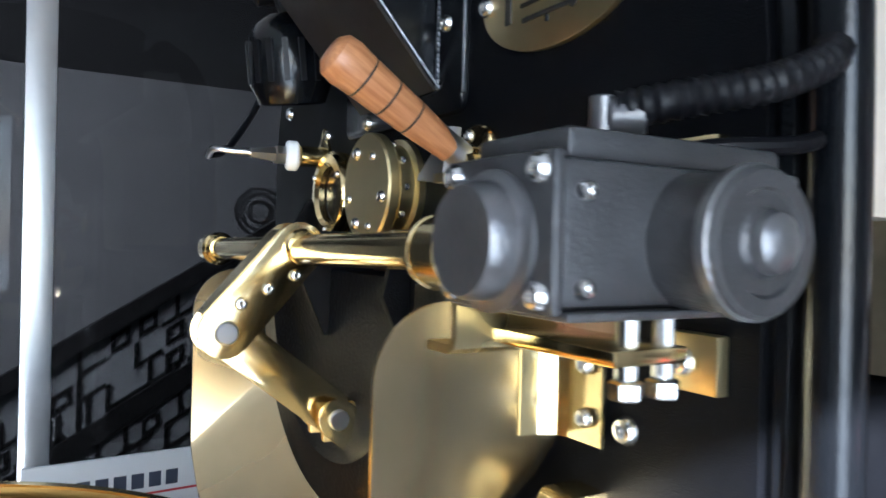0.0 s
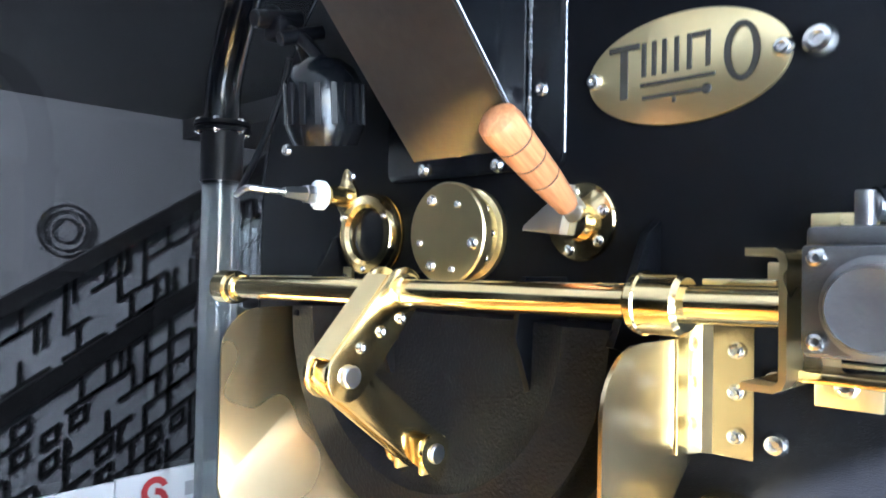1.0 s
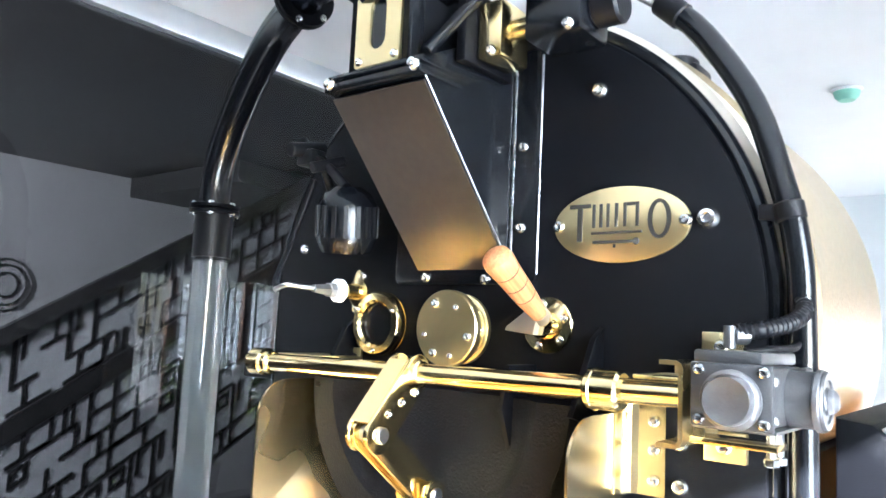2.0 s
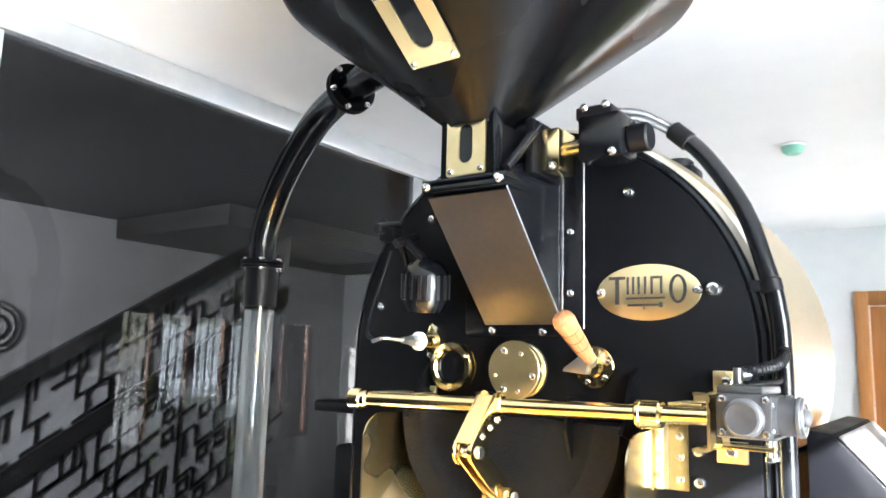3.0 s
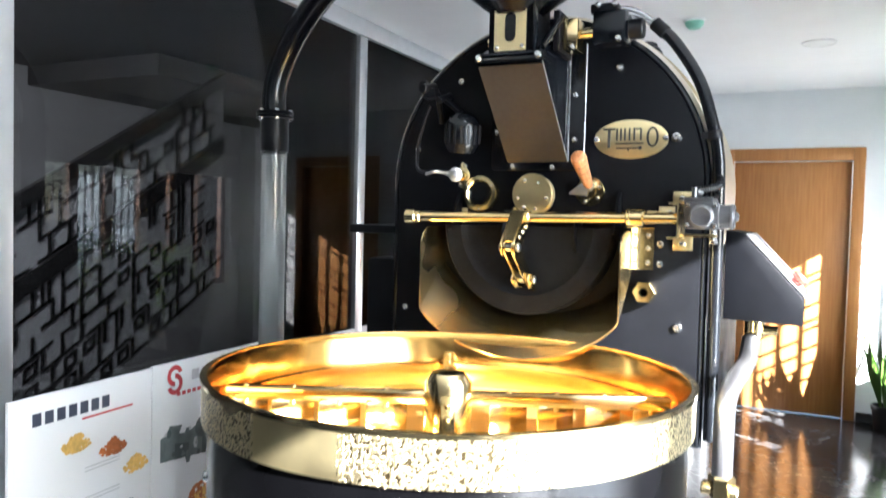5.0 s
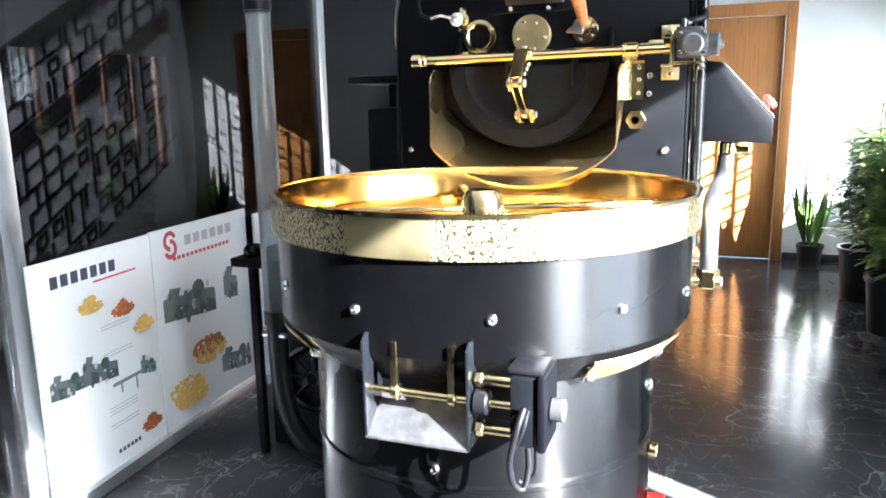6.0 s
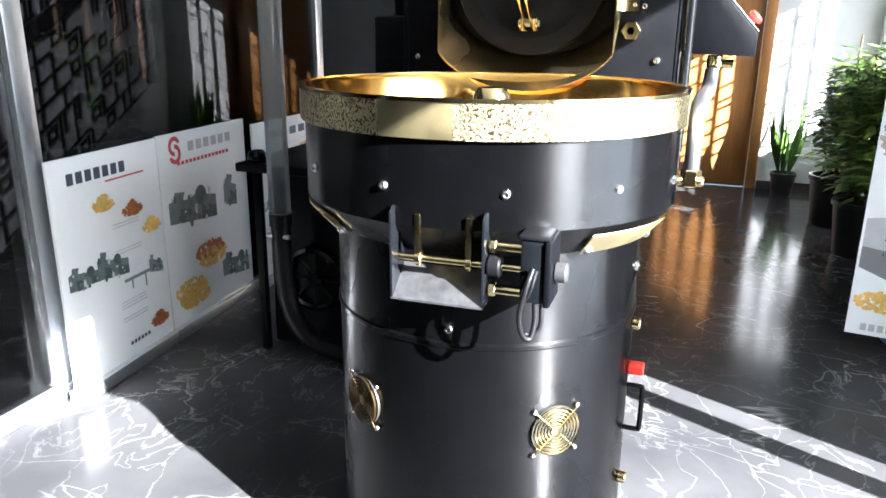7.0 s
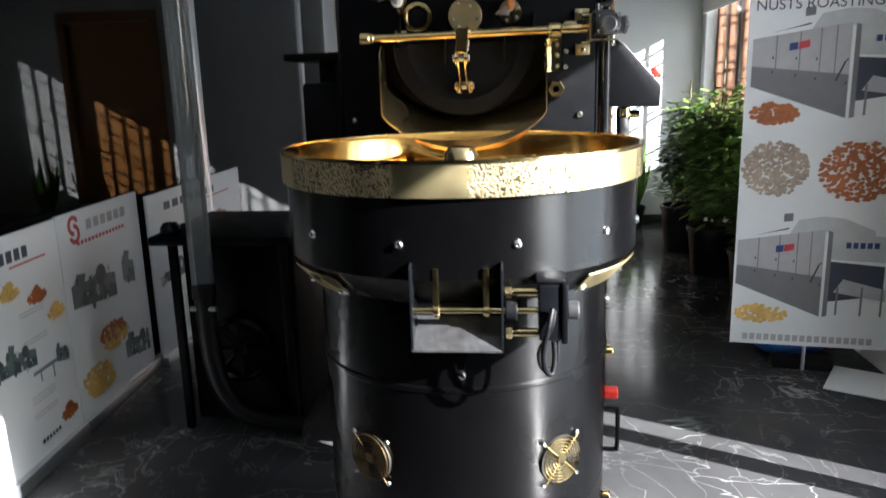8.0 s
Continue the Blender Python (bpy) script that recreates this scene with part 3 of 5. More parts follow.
stroke(0.068, 0.096, 1.688, 1.693)
stroke(0.0785, 0.0855, 1.648, 1.6879)
for x in (0.1, 0.109, 0.118):
    stroke(x - 0.002, x + 0.002, 1.664, 1.692)
stroke(0.1265, 0.1305, 1.664, 1.692)
for x in (0.139, 0.154):
    stroke(x - 0.002, x + 0.002, 1.664, 1.692)
stroke(0.1412, 0.1518, 1.688, 1.692)
bm = BM()
o, i = arc(0.180, 1.671, 0.0135, 0, 360, 24, 0.0225), arc(0.180, 1.671, 0.0085, 0, 360, 24, 0.0185)
for y in (-0.004, -0.0056):
    for k in range(24):
        bm.faces.new([bm.verts.new((q[0], y, q[1])) for q in (o[k], o[k + 1], i[k + 1], i[k])])
part("letter_stroke", bm, DARK_LETTER_AND_RECESS, pl, "", False)
stroke(0.097, 0.160, 1.656, 1.659)
stroke(0.099, 0.150, 1.645, 1.6485)
stroke(0.125, 0.128, 1.640, 1.6445)
part("letter_stroke", rod(BM(), (0.153, -0.004, 1.6468), (0.153, -0.0056, 1.6468), 0.0042, 14), DARK_LETTER_AND_RECESS, pl)
for x in (0.053, 0.209):
    bolt(pl, at_face(x, 1.668, -0.004), 0.0075)

# chute with flange, neck and hopper
fl = part("chute_flange", plate(BM(), rounded(-0.209, 0.024, 1.596, 1.90, 0.012), at_face(0, 0), 0.008, 0.003), BLACK_GLOSS, ro)
for x, z in ((0.0, 1.773), (0.0, 1.669), (-0.151, 1.607), (-0.051, 1.604), (-0.195, 1.69), (-0.195, 1.78)):
    face_bolt(fl, x, z, -0.008, 0.0075)
bm = BM()
vs = [bm.verts.new(p) for p in ((-0.175, -0.172, 1.82), (-0.03, -0.172, 1.82), (-0.016, -0.006, 1.617), (-0.165, -0.006, 1.617), (-0.165, -0.006, 1.93), (-0.016, -0.006, 1.93), (-0.03, -0.172, 1.845), (-0.175, -0.172, 1.845))]
for f in ((0, 1, 2, 3), (0, 1, 6, 7), (7, 6, 5, 4), (1, 2, 5, 6), (0, 3, 4, 7), (2, 3, 4, 5)):
    bm.faces.new([vs[i] for i in f])
bmesh.ops.bevel(bm, geom=bm.edges[:], offset=0.004, segments=2, affect="EDGES")
chute = part("chute", bm, BLACK_GLOSS, ro, "black sloping feed chute")
n = Vector((0, -0.203, -0.166)).normalized()
bm = BM()
vs = [bm.verts.new(Vector(p) + n * d) for d in (0.001, 0.004) for p in ((-0.177, -0.172, 1.818), (-0.028, -0.172, 1.818), (-0.014, -0.008, 1.619), (-0.163, -0.008, 1.619))]
for f in ((0, 1, 2, 3), (4, 5, 6, 7), (0, 1, 5, 4), (1, 2, 6, 5), (2, 3, 7, 6), (3, 0, 4, 7)):
    bm.faces.new([vs[i] for i in f])
part("front_sheet", bm, CHUTE, chute, "brushed dark front sheet", False)
part("flange", box(BM(), -0.182, -0.024, -0.186, -0.02, 1.822, 1.832, 0.001), BLACK_GLOSS, chute)
part("flange", box(BM(), -0.180, -0.026, -0.182, -0.02, 1.836, 1.844, 0.001), BLACK_GLOSS, chute)
for x in (-0.172, -0.034):
    bolt(chute, pose(x, -0.188, 1.832, 90), 0.008)
rng = random.Random(5)
bm = BM()
for k in range(60):
    bmesh.ops.create_icosphere(bm, subdivisions=1, radius=0.003 + 0.001 * rng.random(), matrix=Matrix.Translation((-0.014, -0.0065, 1.62 + k * 0.0043)))
part("weld_seam", bm, GLINT_EDGE, chute, "weld seam in pale grey that stands for its glint")
# thin pale rods added as the glints on flange and chute edges
part("flange_edge", sweep(BM(), [(0.0245, -0.006, 1.61), (0.0245, -0.006, 1.75), (0.0245, -0.006, 1.89)], 0.0016, 8, step=0.05), GLINT_EDGE, fl, "pale rod for the glint along the flange edge")
part("chute_edge", sweep(BM(), [(-0.0285, -0.172, 1.822), (-0.0215, -0.088, 1.719), (-0.0145, -0.008, 1.622)], 0.0011, 8, step=0.05), GLINT_EDGE, chute)
bm = BM()
plate(bm, [(-0.155, 1.844), (-0.049, 1.844), (-0.049, 1.985), (-0.155, 1.985)], at_face(0, 0, -0.065), 0.108, 0.002)
neck = part("neck", bm, BLACK, ro, "square black neck with a brass sight frame")
part("side_rib", box(BM(), -0.05, -0.045, -0.182, -0.16, 1.84, 1.99, 0.001), BLACK_GLOSS, neck)


def sight_frame(parent, m, w, h, iw, ih, name="sight_frame"):
    bm = BM()
    o = rounded(-w / 2, w / 2, -h / 2, h / 2, 0.004, 3)
    r = iw / 2
    i = arc(0, ih / 2 - r, r, 0, 180, 7) + arc(0, -ih / 2 + r, r, 180, 360, 7)
    rings = [[bm.verts.new(m @ Vector((x, y, z))) for x, y in pts] for pts in (o, i) for z in (0, 0.004)]
    o0, o1, i0, i1 = rings
    k = len(o)
    for a in range(k):
        b = (a + 1) % k
        bm.faces.new((o0[a], o0[b], o1[b], o1[a]))
        bm.faces.new((i0[a], i0[b], i1[b], i1[a]))
        bm.faces.new((o1[a], o1[b], i1[b], i1[a]))
    fr = part(name, bm, BRASS_PALE, parent, "brass frame round a slot of glass")
    bm = BM()
    vs = [bm.verts.new(m @ Vector((x, y, 0.001))) for x, y in i]
    bm.faces.new(vs)
    part("slot_glass", bm, BLACK_GLOSS, fr, "dark glass", False)
    for sx in (-1, 1):
        for sy in ((-1, 0, 1) if h > 0.2 else (-1, 1)):
            bolt(fr, m @ pose(sx * (w / 2 - 0.008), sy * (h / 2 - 0.008), 0.004), 0.0055)
    return fr


sight_frame(ro, at_face(-0.103, 1.899, -0.174), 0.074, 0.104, 0.026, 0.065)
HR, HZ = 0.354, 2.162
mh = pose(-0.1015, -0.132, 0)
hop = part("hopper", lathe(BM(), [(0.055, 1.93), (0.06, 1.938), (0.334, HZ - 0.016), (0.348, HZ - 0.005), (HR, HZ + 0.006), (HR, HZ + 0.014), (HR - 0.006, HZ + 0.014), (HR - 0.008, HZ + 0.004), (0.32, HZ - 0.02), (0.05, 1.945)], mh, 96), BLACK_SATIN, ro, "wide black conical hopper")
part("hopper_wall", lathe(BM(), [(HR - 0.002, HZ + 0.015), (HR - 0.002, 2.458), (HR - 0.006, 2.458), (HR - 0.006, HZ + 0.015), (HR - 0.002, HZ + 0.015)], mh, 96), mat("grey_hopper_wall", (0.05, 0.049, 0.048), 0.32, 0.6, 30, 0.1), hop, "dull grey upper wall")
part("hopper_lid", lathe(BM(), [(0, 2.50), (0.1, 2.49), (HR + 0.004, 2.464), (HR + 0.004, 2.458), (0, 2.458)], mh, 64), BLACK_SATIN, hop)
low, high = Vector((-0.0945, -0.2708, 2.0045)), Vector((-0.1005, -0.4684, 2.1512))
sl, mid = (high - low).normalized(), (low + high) / 2
d = Vector((sl.x, sl.y, 0)).normalized()
xax = Vector((d.x, d.y, 0)).cross(Vector((0, 0, 1))).normalized() * -1
zax = xax.cross(sl).normalized()
if zax.z > 0:
    zax, xax = -zax, -xax
mw = Matrix(((xax.x, sl.x, zax.x, mid.x), (xax.y, sl.y, zax.y, mid.y), (xax.z, sl.z, zax.z, mid.z), (0, 0, 0, 1)))
sight_frame(ro, mw @ pose(0, 0, 0.005), 0.092, 0.247, 0.042, 0.19)

# gate motor on top
PY = 0.007  # the pole stands just behind the face
gm = part("gate_motor", box(BM(), 0.062, 0.135, -0.115, -0.045, 1.862, 1.935, 0.008), BLACK_GLOSS, ro, "small black gate motor")
part("gearbox", box(BM(), 0.055, 0.115, -0.105, -0.055, 1.93, 1.952, 0.004), RUBBER, gm)
part("motor_can", rod(BM(), (0.135, -0.08, 1.895), (0.168, -0.08, 1.895), 0.022), RUBBER, gm)
part("gate_bracket", box(BM(), -0.004, 0.03, -0.11, -0.05, 1.855, 1.925, 0.004), BRASS, gm, "brass motor bracket")
part("coupling", rod(BM(), (0.03, -0.08, 1.895), (0.062, -0.08, 1.895), 0.012), BRASS, gm)
part("gate_knob", rod(BM(), (-0.155, -0.12, 1.881), (-0.176, -0.12, 1.881), 0.012, 16), BRASS, ro, "small brass gate knob")
part("gate_link", rod(BM(), (-0.03, -0.172, 1.85), (-0.005, -0.11, 1.932), 0.008), BLACK_GLOSS, gm)
part("gate_arm", box(BM(), -0.02, -0.006, -0.13, -0.03, 1.85, 1.94, 0.002), BLACK, gm)
for x, z in ((0.075, 1.945), (0.11, 1.945), (0.12, 1.87), (0.02, 1.86)):
    face_bolt(gm, x, z, -0.116, 0.007)
part("cable", sweep(BM(), [(0.10, -0.06, 1.952), (0.135, -0.035, 1.95), (0.162, -0.005, 1.937), (0.178, PY, 1.923)], 0.006), CAST, ro)
part("cable", sweep(BM(), [(0.10, -0.075, 1.935), (0.135, -0.045, 1.938), (0.158, -0.01, 1.93), (0.176, PY, 1.918)], 0.005), CAST, ro)
bm = BM()
box(bm, 0.083, 0.158, 0.17, 0.23, 1.86, 1.915, 0.008)
fit = part("drum_fitting", bm, RUBBER, ro, "black fitting on the drum casing")
part("cap", rod(BM(), (0.12, 0.2, 1.912), (0.12, 0.2, 1.93), 0.028), RUBBER, fit)
part("lever", rod(BM(), (0.15, 0.2, 1.90), (0.168, 0.2, 1.855), 0.008), RUBBER, fit)
part("drum_fitting", box(BM(), 0.172, 0.212, 0.18, 0.22, 1.775, 1.81, 0.006), RUBBER, ro)

# bent black pole beside the face
pts = [(0.324, PY, 1.0), (0.324, PY, 1.3), (0.323, PY, 1.565), (0.318, PY, 1.64), (0.306, PY, 1.695), (0.276, PY, 1.79), (0.222, PY, 1.878), (0.178, PY, 1.923)]
pole = part("pole", sweep(BM(), pts, 0.0135, 16, step=0.02), BLACK_GLOSS, ro, "bent glossy black conduit pole")
part("pole_end", rod(BM(), (0.20, PY, 1.902), (0.172, PY, 1.929), 0.0155), RUBBER, pole)
part("clamp", rod(BM(), (0.3135, PY, 1.662), (0.3095, PY, 1.682), 0.0155), RUBBER, pole)
part("clamp", box(BM(), 0.283, 0.302, PY - 0.008, PY + 0.012, 1.664, 1.68, 0.002), RUBBER, pole)
part("conduit", sweep(BM(), [(0.322, 0.004, 1.584), (0.329, -0.012, 1.572), (0.325, -0.042, 1.559), (0.309, -0.075, 1.551), (0.290, -0.093, 1.547)], 0.0084, 12, 0.14, 0.0028), RUBBER, ro, "black corrugated cable conduit")
bm = BM()
rod(bm, (0.286, -0.098, 1.532), (0.286, -0.098, 1.553), 0.0055, 12)
rod(bm, (0.288, -0.096, 1.544), (0.298, -0.085, 1.5445), 0.008, 12)
part("elbow_fitting", bm, CAST_LIGHT, ro)
part("cable", sweep(BM(), [(0.318, 0.012, 1.545), (0.322, -0.02, 1.536), (0.31, -0.055, 1.533), (0.292, -0.07, 1.530)], 0.004, 10), RUBBER, ro)

# sight ring, cover disc
RX, RY, RZ = -0.233, 0.020, 1.541  # sight port: centre and how far it stands out
ring = part("sight_ring", lathe(BM(), [(0.030, 0.0), (0.030, RY - 0.004), (0.034, RY), (0.043, RY - 0.001), (0.0465, RY - 0.006), (0.0465, RY - 0.014), (0.040, RY - 0.016), (0.040, 0.004), (0.046, 0.003), (0.046, 0.0)], at_face(RX, RZ), 44), BRASS, ro, "polished brass sight ring")
part("sight_glass", rod(BM(), (RX, -0.004, RZ), (RX, 0.012 - RY, RZ), 0.031, 32), BLACK_GLOSS, ring, "dark sight glass")
for a in (30, 150, 270):
    bolt(ring, at_face(RX + 0.0385 * math.cos(radians(a)), RZ + 0.0385 * math.sin(radians(a)), -RY), 0.0035)
DX, DY, DZ = -0.09, 0.037, 1.539  # cover disc
disc = part("cover_disc", lathe(BM(), [(0.046, 0), (0.046, 0.006), (0.041, 0.008), (0.041, DY - 0.014), (0.047, DY - 0.013), (0.0495, DY - 0.010), (0.0495, DY - 0.002), (0.048, DY), (0, DY)], at_face(DX, DZ), 48), BRASS_PALE, ro, "thick brass cover disc with bolts")
for a, rr, r in ((120, 0.037, 0.006), (60, 0.031, 0.004), (-15, 0.037, 0.006), (195, 0.036, 0.004), (240, 0.037, 0.006), (285, 0.036, 0.004)):
    bolt(disc, at_face(DX + rr * math.cos(radians(a)), DZ + rr * math.sin(radians(a)), -DY), r)
for k in range(5):
    a = radians(-70 + 35 * k)
    bolt(disc, at_face(DX, DZ, -DY * 0.45) @ pose(0.041 * math.cos(a), 0.041 * math.sin(a), 0, 0, 90, 0), 0.0035)

# temperature probe
pr = part("probe_flange", lathe(BM(), [(0, 0), (0.02, 0), (0.02, 0.004), (0.012, 0.005), (0.012, 0.032), (0, 0.032)], at_face(-0.286, 1.586), 24), BRASS, ro, "brass probe holder")
part("probe_nut", rod(BM(), (-0.288, -0.032, 1.586), (-0.291, -0.046, 1.586), 0.017), WHITE_PLASTIC, pr, "white plastic ring")
bm = BM()
lathe(bm, [(0.011, 0), (0.011, 0.012), (0.009, 0.013), (0.006, 0.04), (0, 0.04)], at_face(-0.291, 1.586, -0.046), 6)
part("probe_gland", bm, STEEL, pr)
part("probe_wire", sweep(BM(), [(-0.292, -0.085, 1.586), (-0.298, -0.105, 1.587), (-0.306, -0.122, 1.588), (-0.33, -0.122, 1.582)], 0.0035), STEEL, pr)
part("probe_cable", sweep(BM(), [(-0.325, -0.122, 1.583), (-0.37, -0.09, 1.60), (-0.39, -0.05, 1.66), (-0.385, -0.03, 1.72), (-0.37, -0.03, 1.76)], 0.004), RUBBER, pr)
for s in (-1, 1):
    face_bolt(pr, -0.286 + s * 0.006, 1.586 + s * 0.025, 0, 0.0065)
part("probe_ear", plate(BM(), arc(-0.286, 1.586, 0.013, 0, 359, 20, 0.034), at_face(0, 0), 0.0035, 0.0006), BRASS, pr)

# sample lamp
lamp = part("lamp_shade", lathe(BM(), [(0.0, 0.045), (0.02, 0.045), (0.034, 0.035), (0.042, 0.02), (0.044, -0.03), (0.036, -0.05), (0.034, -0.05), (0.041, -0.03), (0.039, 0.018), (0, 0.035)], pose(-0.268, -0.052, 1.69, 8, 6, 0), 28), BLACK_GLOSS, ro, "glossy black ribbed lamp shade on a jointed arm")
bm = BM()
for k in range(16):
    a = 2 * math.pi * k / 16
    m = pose(-0.268, -0.052, 1.69, 8, 6, 0) @ pose(0.0435 * math.cos(a), 0.0435 * math.sin(a), -0.005, 0, 0, math.degrees(a))
    box(bm, -0.002, 0.002, -0.003, 0.003, -0.022, 0.022, 0, m)
part("shade_rib", bm, RUBBER, lamp)
part("bulb", lathe(BM(), [(0, 0.03), (0.014, 0.025), (0.024, 0.0), (0.018, -0.022), (0, -0.03)], pose(-0.268, -0.052, 1.68), 20), SIGHT, lamp, "clear bulb")
arm = part("lamp_arm", sweep(BM(), [(-0.272, -0.054, 1.735), (-0.31, -0.05, 1.765), (-0.335, -0.05, 1.78), (-0.362, -0.05, 1.792)], 0.0075, 12), RUBBER, ro, "black jointed lamp arm")
part("joint", box(BM(), -0.375, -0.34, -0.065, -0.035, 1.775, 1.80, 0.004), RUBBER, arm)
part("stay", rod(BM(), (-0.345, -0.04, 1.79), (-0.35, 0.0, 1.72), 0.007), RUBBER, arm)
for p, q, r in (((-0.365, -0.085, 1.795), (-0.365, -0.02, 1.81), 0.011), ((-0.325, -0.075, 1.765), (-0.318, -0.02, 1.785), 0.0085), ((-0.37, -0.05, 1.80), (-0.385, -0.05, 1.815), 0.013)):
    part("knob", rod(BM(), p, q, r), RUBBER, arm)

# handle
hb = part("handle_base", lathe(BM(), [(0.0345, 0), (0.0345, 0.004), (0.033, 0.006), (0.017, 0.007), (0.016, 0.020), (0, 0.020)], at_face(0.041, 1.548), 32), BRASS, ro, "round brass handle base")
for a in (20, 100, 250, 320):
    bolt(hb, at_face(0.04 + 0.026 * math.cos(radians(a)), 1.548 + 0.026 * math.sin(radians(a)), -0.006), 0.0055)
bm = BM()
plate(bm, [(-0.006, 0.012), (-0.012, -0.012), (-0.052, -0.008), (-0.05, -0.003), (-0.004, 0.03)], Matrix.Translation((0.05, -0.02, 1.548)) @ FACE, 0.012, 0.002)
rod(bm, (0.043, -0.015, 1.555), (0.043, -0.04, 1.570), 0.011)
part("handle_arm", bm, STEEL, hb, "grey steel handle arm")
mh, hl = axis_pose((0.0435, -0.028, 1.561), (0.042, -0.124, 1.621))
pf = [(0, 0), (0.0105, 0), (0.0115, 0.012)]
for k in range(1, 4):
    z = hl * (0.14 + 0.2 * k)
    r = 0.0118 + 0.0062 * z / hl
    pf += [(r, z - 0.0012), (r - 0.0007, z - 0.0004), (r - 0.0007, z + 0.0004), (r + 0.0001, z + 0.0012)]
pf += [(0.018, hl * 0.88), (0.0165, hl * 0.96), (0.011, hl), (0, hl * 1.01)]
grip = part("wooden_grip", lathe(BM(), pf, Matrix.Identity(4), 28), HANDLE_WOOD, hb, "turned orange wooden grip with dark grooves")
grip.matrix_basis = mh
bm = BM()
for k in range(1, 4):
    z = hl * (0.14 + 0.2 * k)
    r = 0.0118 + 0.0062 * z / hl
    lathe(bm, [(r - 0.001, z - 0.0011), (r - 0.0003, z - 0.0008), (r - 0.0003, z + 0.0008), (r - 0.001, z + 0.0011)], Matrix.Identity(4), 28)
gr = part("groove", bm, DARK_LETTER_AND_RECESS, hb)
gr.matrix_basis = mh

# discharge door, gussets, trough
bm = BM()
DC, DR = (-0.095, 1.462), 0.208
outl = arc(0, 0, 1, 180, 360, 36)
levels = [(DR, 0.0), (DR, 0.060), (DR - 0.004, 0.066), (DR - 0.045, 0.068), (DR - 0.051, 0.064), (DR - 0.064, 0.054), (DR - 0.10, 0.047), (DR - 0.16, 0.044)]
rings = [[bm.verts.new((DC[0] + x * r, -d, DC[1] + y * r)) for x, y in outl] for r, d in levels]
for a, b in zip(rings, rings[1:]):
    for k in range(len(outl) - 1):
        bm.faces.new((a[k], a[k + 1], b[k + 1], b[k]))
bm.faces.new(rings[-1])
tops = [r[0] for r in rings] + [r[-1] for r in rings[::-1]]
bm.faces.new(tops)
part("discharge_door", bm, DOOR_CAST, ro, "black dished half-round discharge door")
for x in (-0.155, 0.02):
    part("door_gusset", plate(BM(), [(0.0, 1.50), (0.060, 1.50), (0.072, 1.45), (0.050, 1.40), (0.0, 1.40)], Matrix(((0, 0, 1, x), (-1, 0, 0, 0), (0, 1, 0, 0), (0, 0, 0, 1))), 0.006, 0.001), BLACK, ro)
for x in (-0.292, 0.108):
    part("face_gusset", plate(BM(), [(0.0, 1.548), (0.022, 1.535), (0.07, 1.45), (0.0, 1.43)], Matrix(((0, 0, 1, x), (-1, 0, 0, 0), (0, 1, 0, 0), (0, 0, 0, 1))), 0.007, 0.001), BLACK, ro)
TL, TR, TT = -0.331, 0.143, 1.457  # trough sides and top


def trough_row(q):
    """The trough's cross-section at a share q of its depth: upright cheeks, then a sagging floor."""
    corner, low = 1.375 - 0.110 * q, 1.250 - 0.088 * q
    over = max(0.0, q - 0.62) / 0.38
    top = TT - 0.047 * (1 - math.sqrt(max(0.0, 1 - over * over)))
    mid, half = (TL + TR) / 2, (TR - TL) / 2
    floor_line = [(mid - half * math.cos(math.pi * k / 30), corner - (corner - low) * math.sin(math.pi * k / 30) ** 1.5) for k in range(1, 30)]
    return [(TL, top), (TL, (top + corner) / 2), (TL, corner), *floor_line, (TR, corner), (TR, (top + corner) / 2), (TR, top)]


bm = BM()
ins, outs = [], []
for k in range(15):
    q = math.sin(math.pi / 2 * k / 14)
    row = trough_row(q)
    y = -0.003 - 0.131 * q
    ins.append([bm.verts.new((x, y, z)) for x, z in row])
    outs.append([bm.verts.new((x + 0.003 * (x - (TL + TR) / 2) / 0.237, y, z - (0.003 if 2 < i < len(row) - 3 else 0))) for i, (x, z) in enumerate(row)])
for grid in (ins, outs):
    for a, b in zip(grid, grid[1:]):
        for k in range(len(a) - 1):
            bm.faces.new((a[k], a[k + 1], b[k + 1], b[k]))
for a, b in ((ins[-1], outs[-1]), (ins[0], outs[0])):
    for k in range(len(a) - 1):
        bm.faces.new((a[k], a[k + 1], b[k + 1], b[k]))
for k in (0, -1):
    for a, b, c, d in zip(ins, ins[1:], outs, outs[1:]):
        bm.faces.new((a[k], b[k], d[k], c[k]))
part("trough", bm, BRASS_SATIN, ro, "satin brass discharge trough with upright cheeks")
bm = BM()
strip(bm, [(0.1475, -0.034), (0.1495, -0.022), (0.155, -0.011), (0.162, -0.008), (0.192, -0.008)], pose(0, 0, 1.372), 0.095, 0.003)
brk = part("trough_bracket", bm, BRASS, ro, "bent brass angle bracket", False)
for z in (1.388, 1.42, 1.45):
    face_bolt(brk, 0.180, z, -0.011, 0.006)
    bolt(brk, pose(0.143, -0.045, z, 0, -90, 0), 0.005)
bm = BM()
lathe(bm, [(0.011, 0.02), (0.011, 0.03), (0.024, 0.03), (0.027, 0.026), (0.027, 0), (0, 0)], at_face(0.176, 1.321), 6)
part("hex_nut", bm, BRASS, ro, "brass hexagon nut")

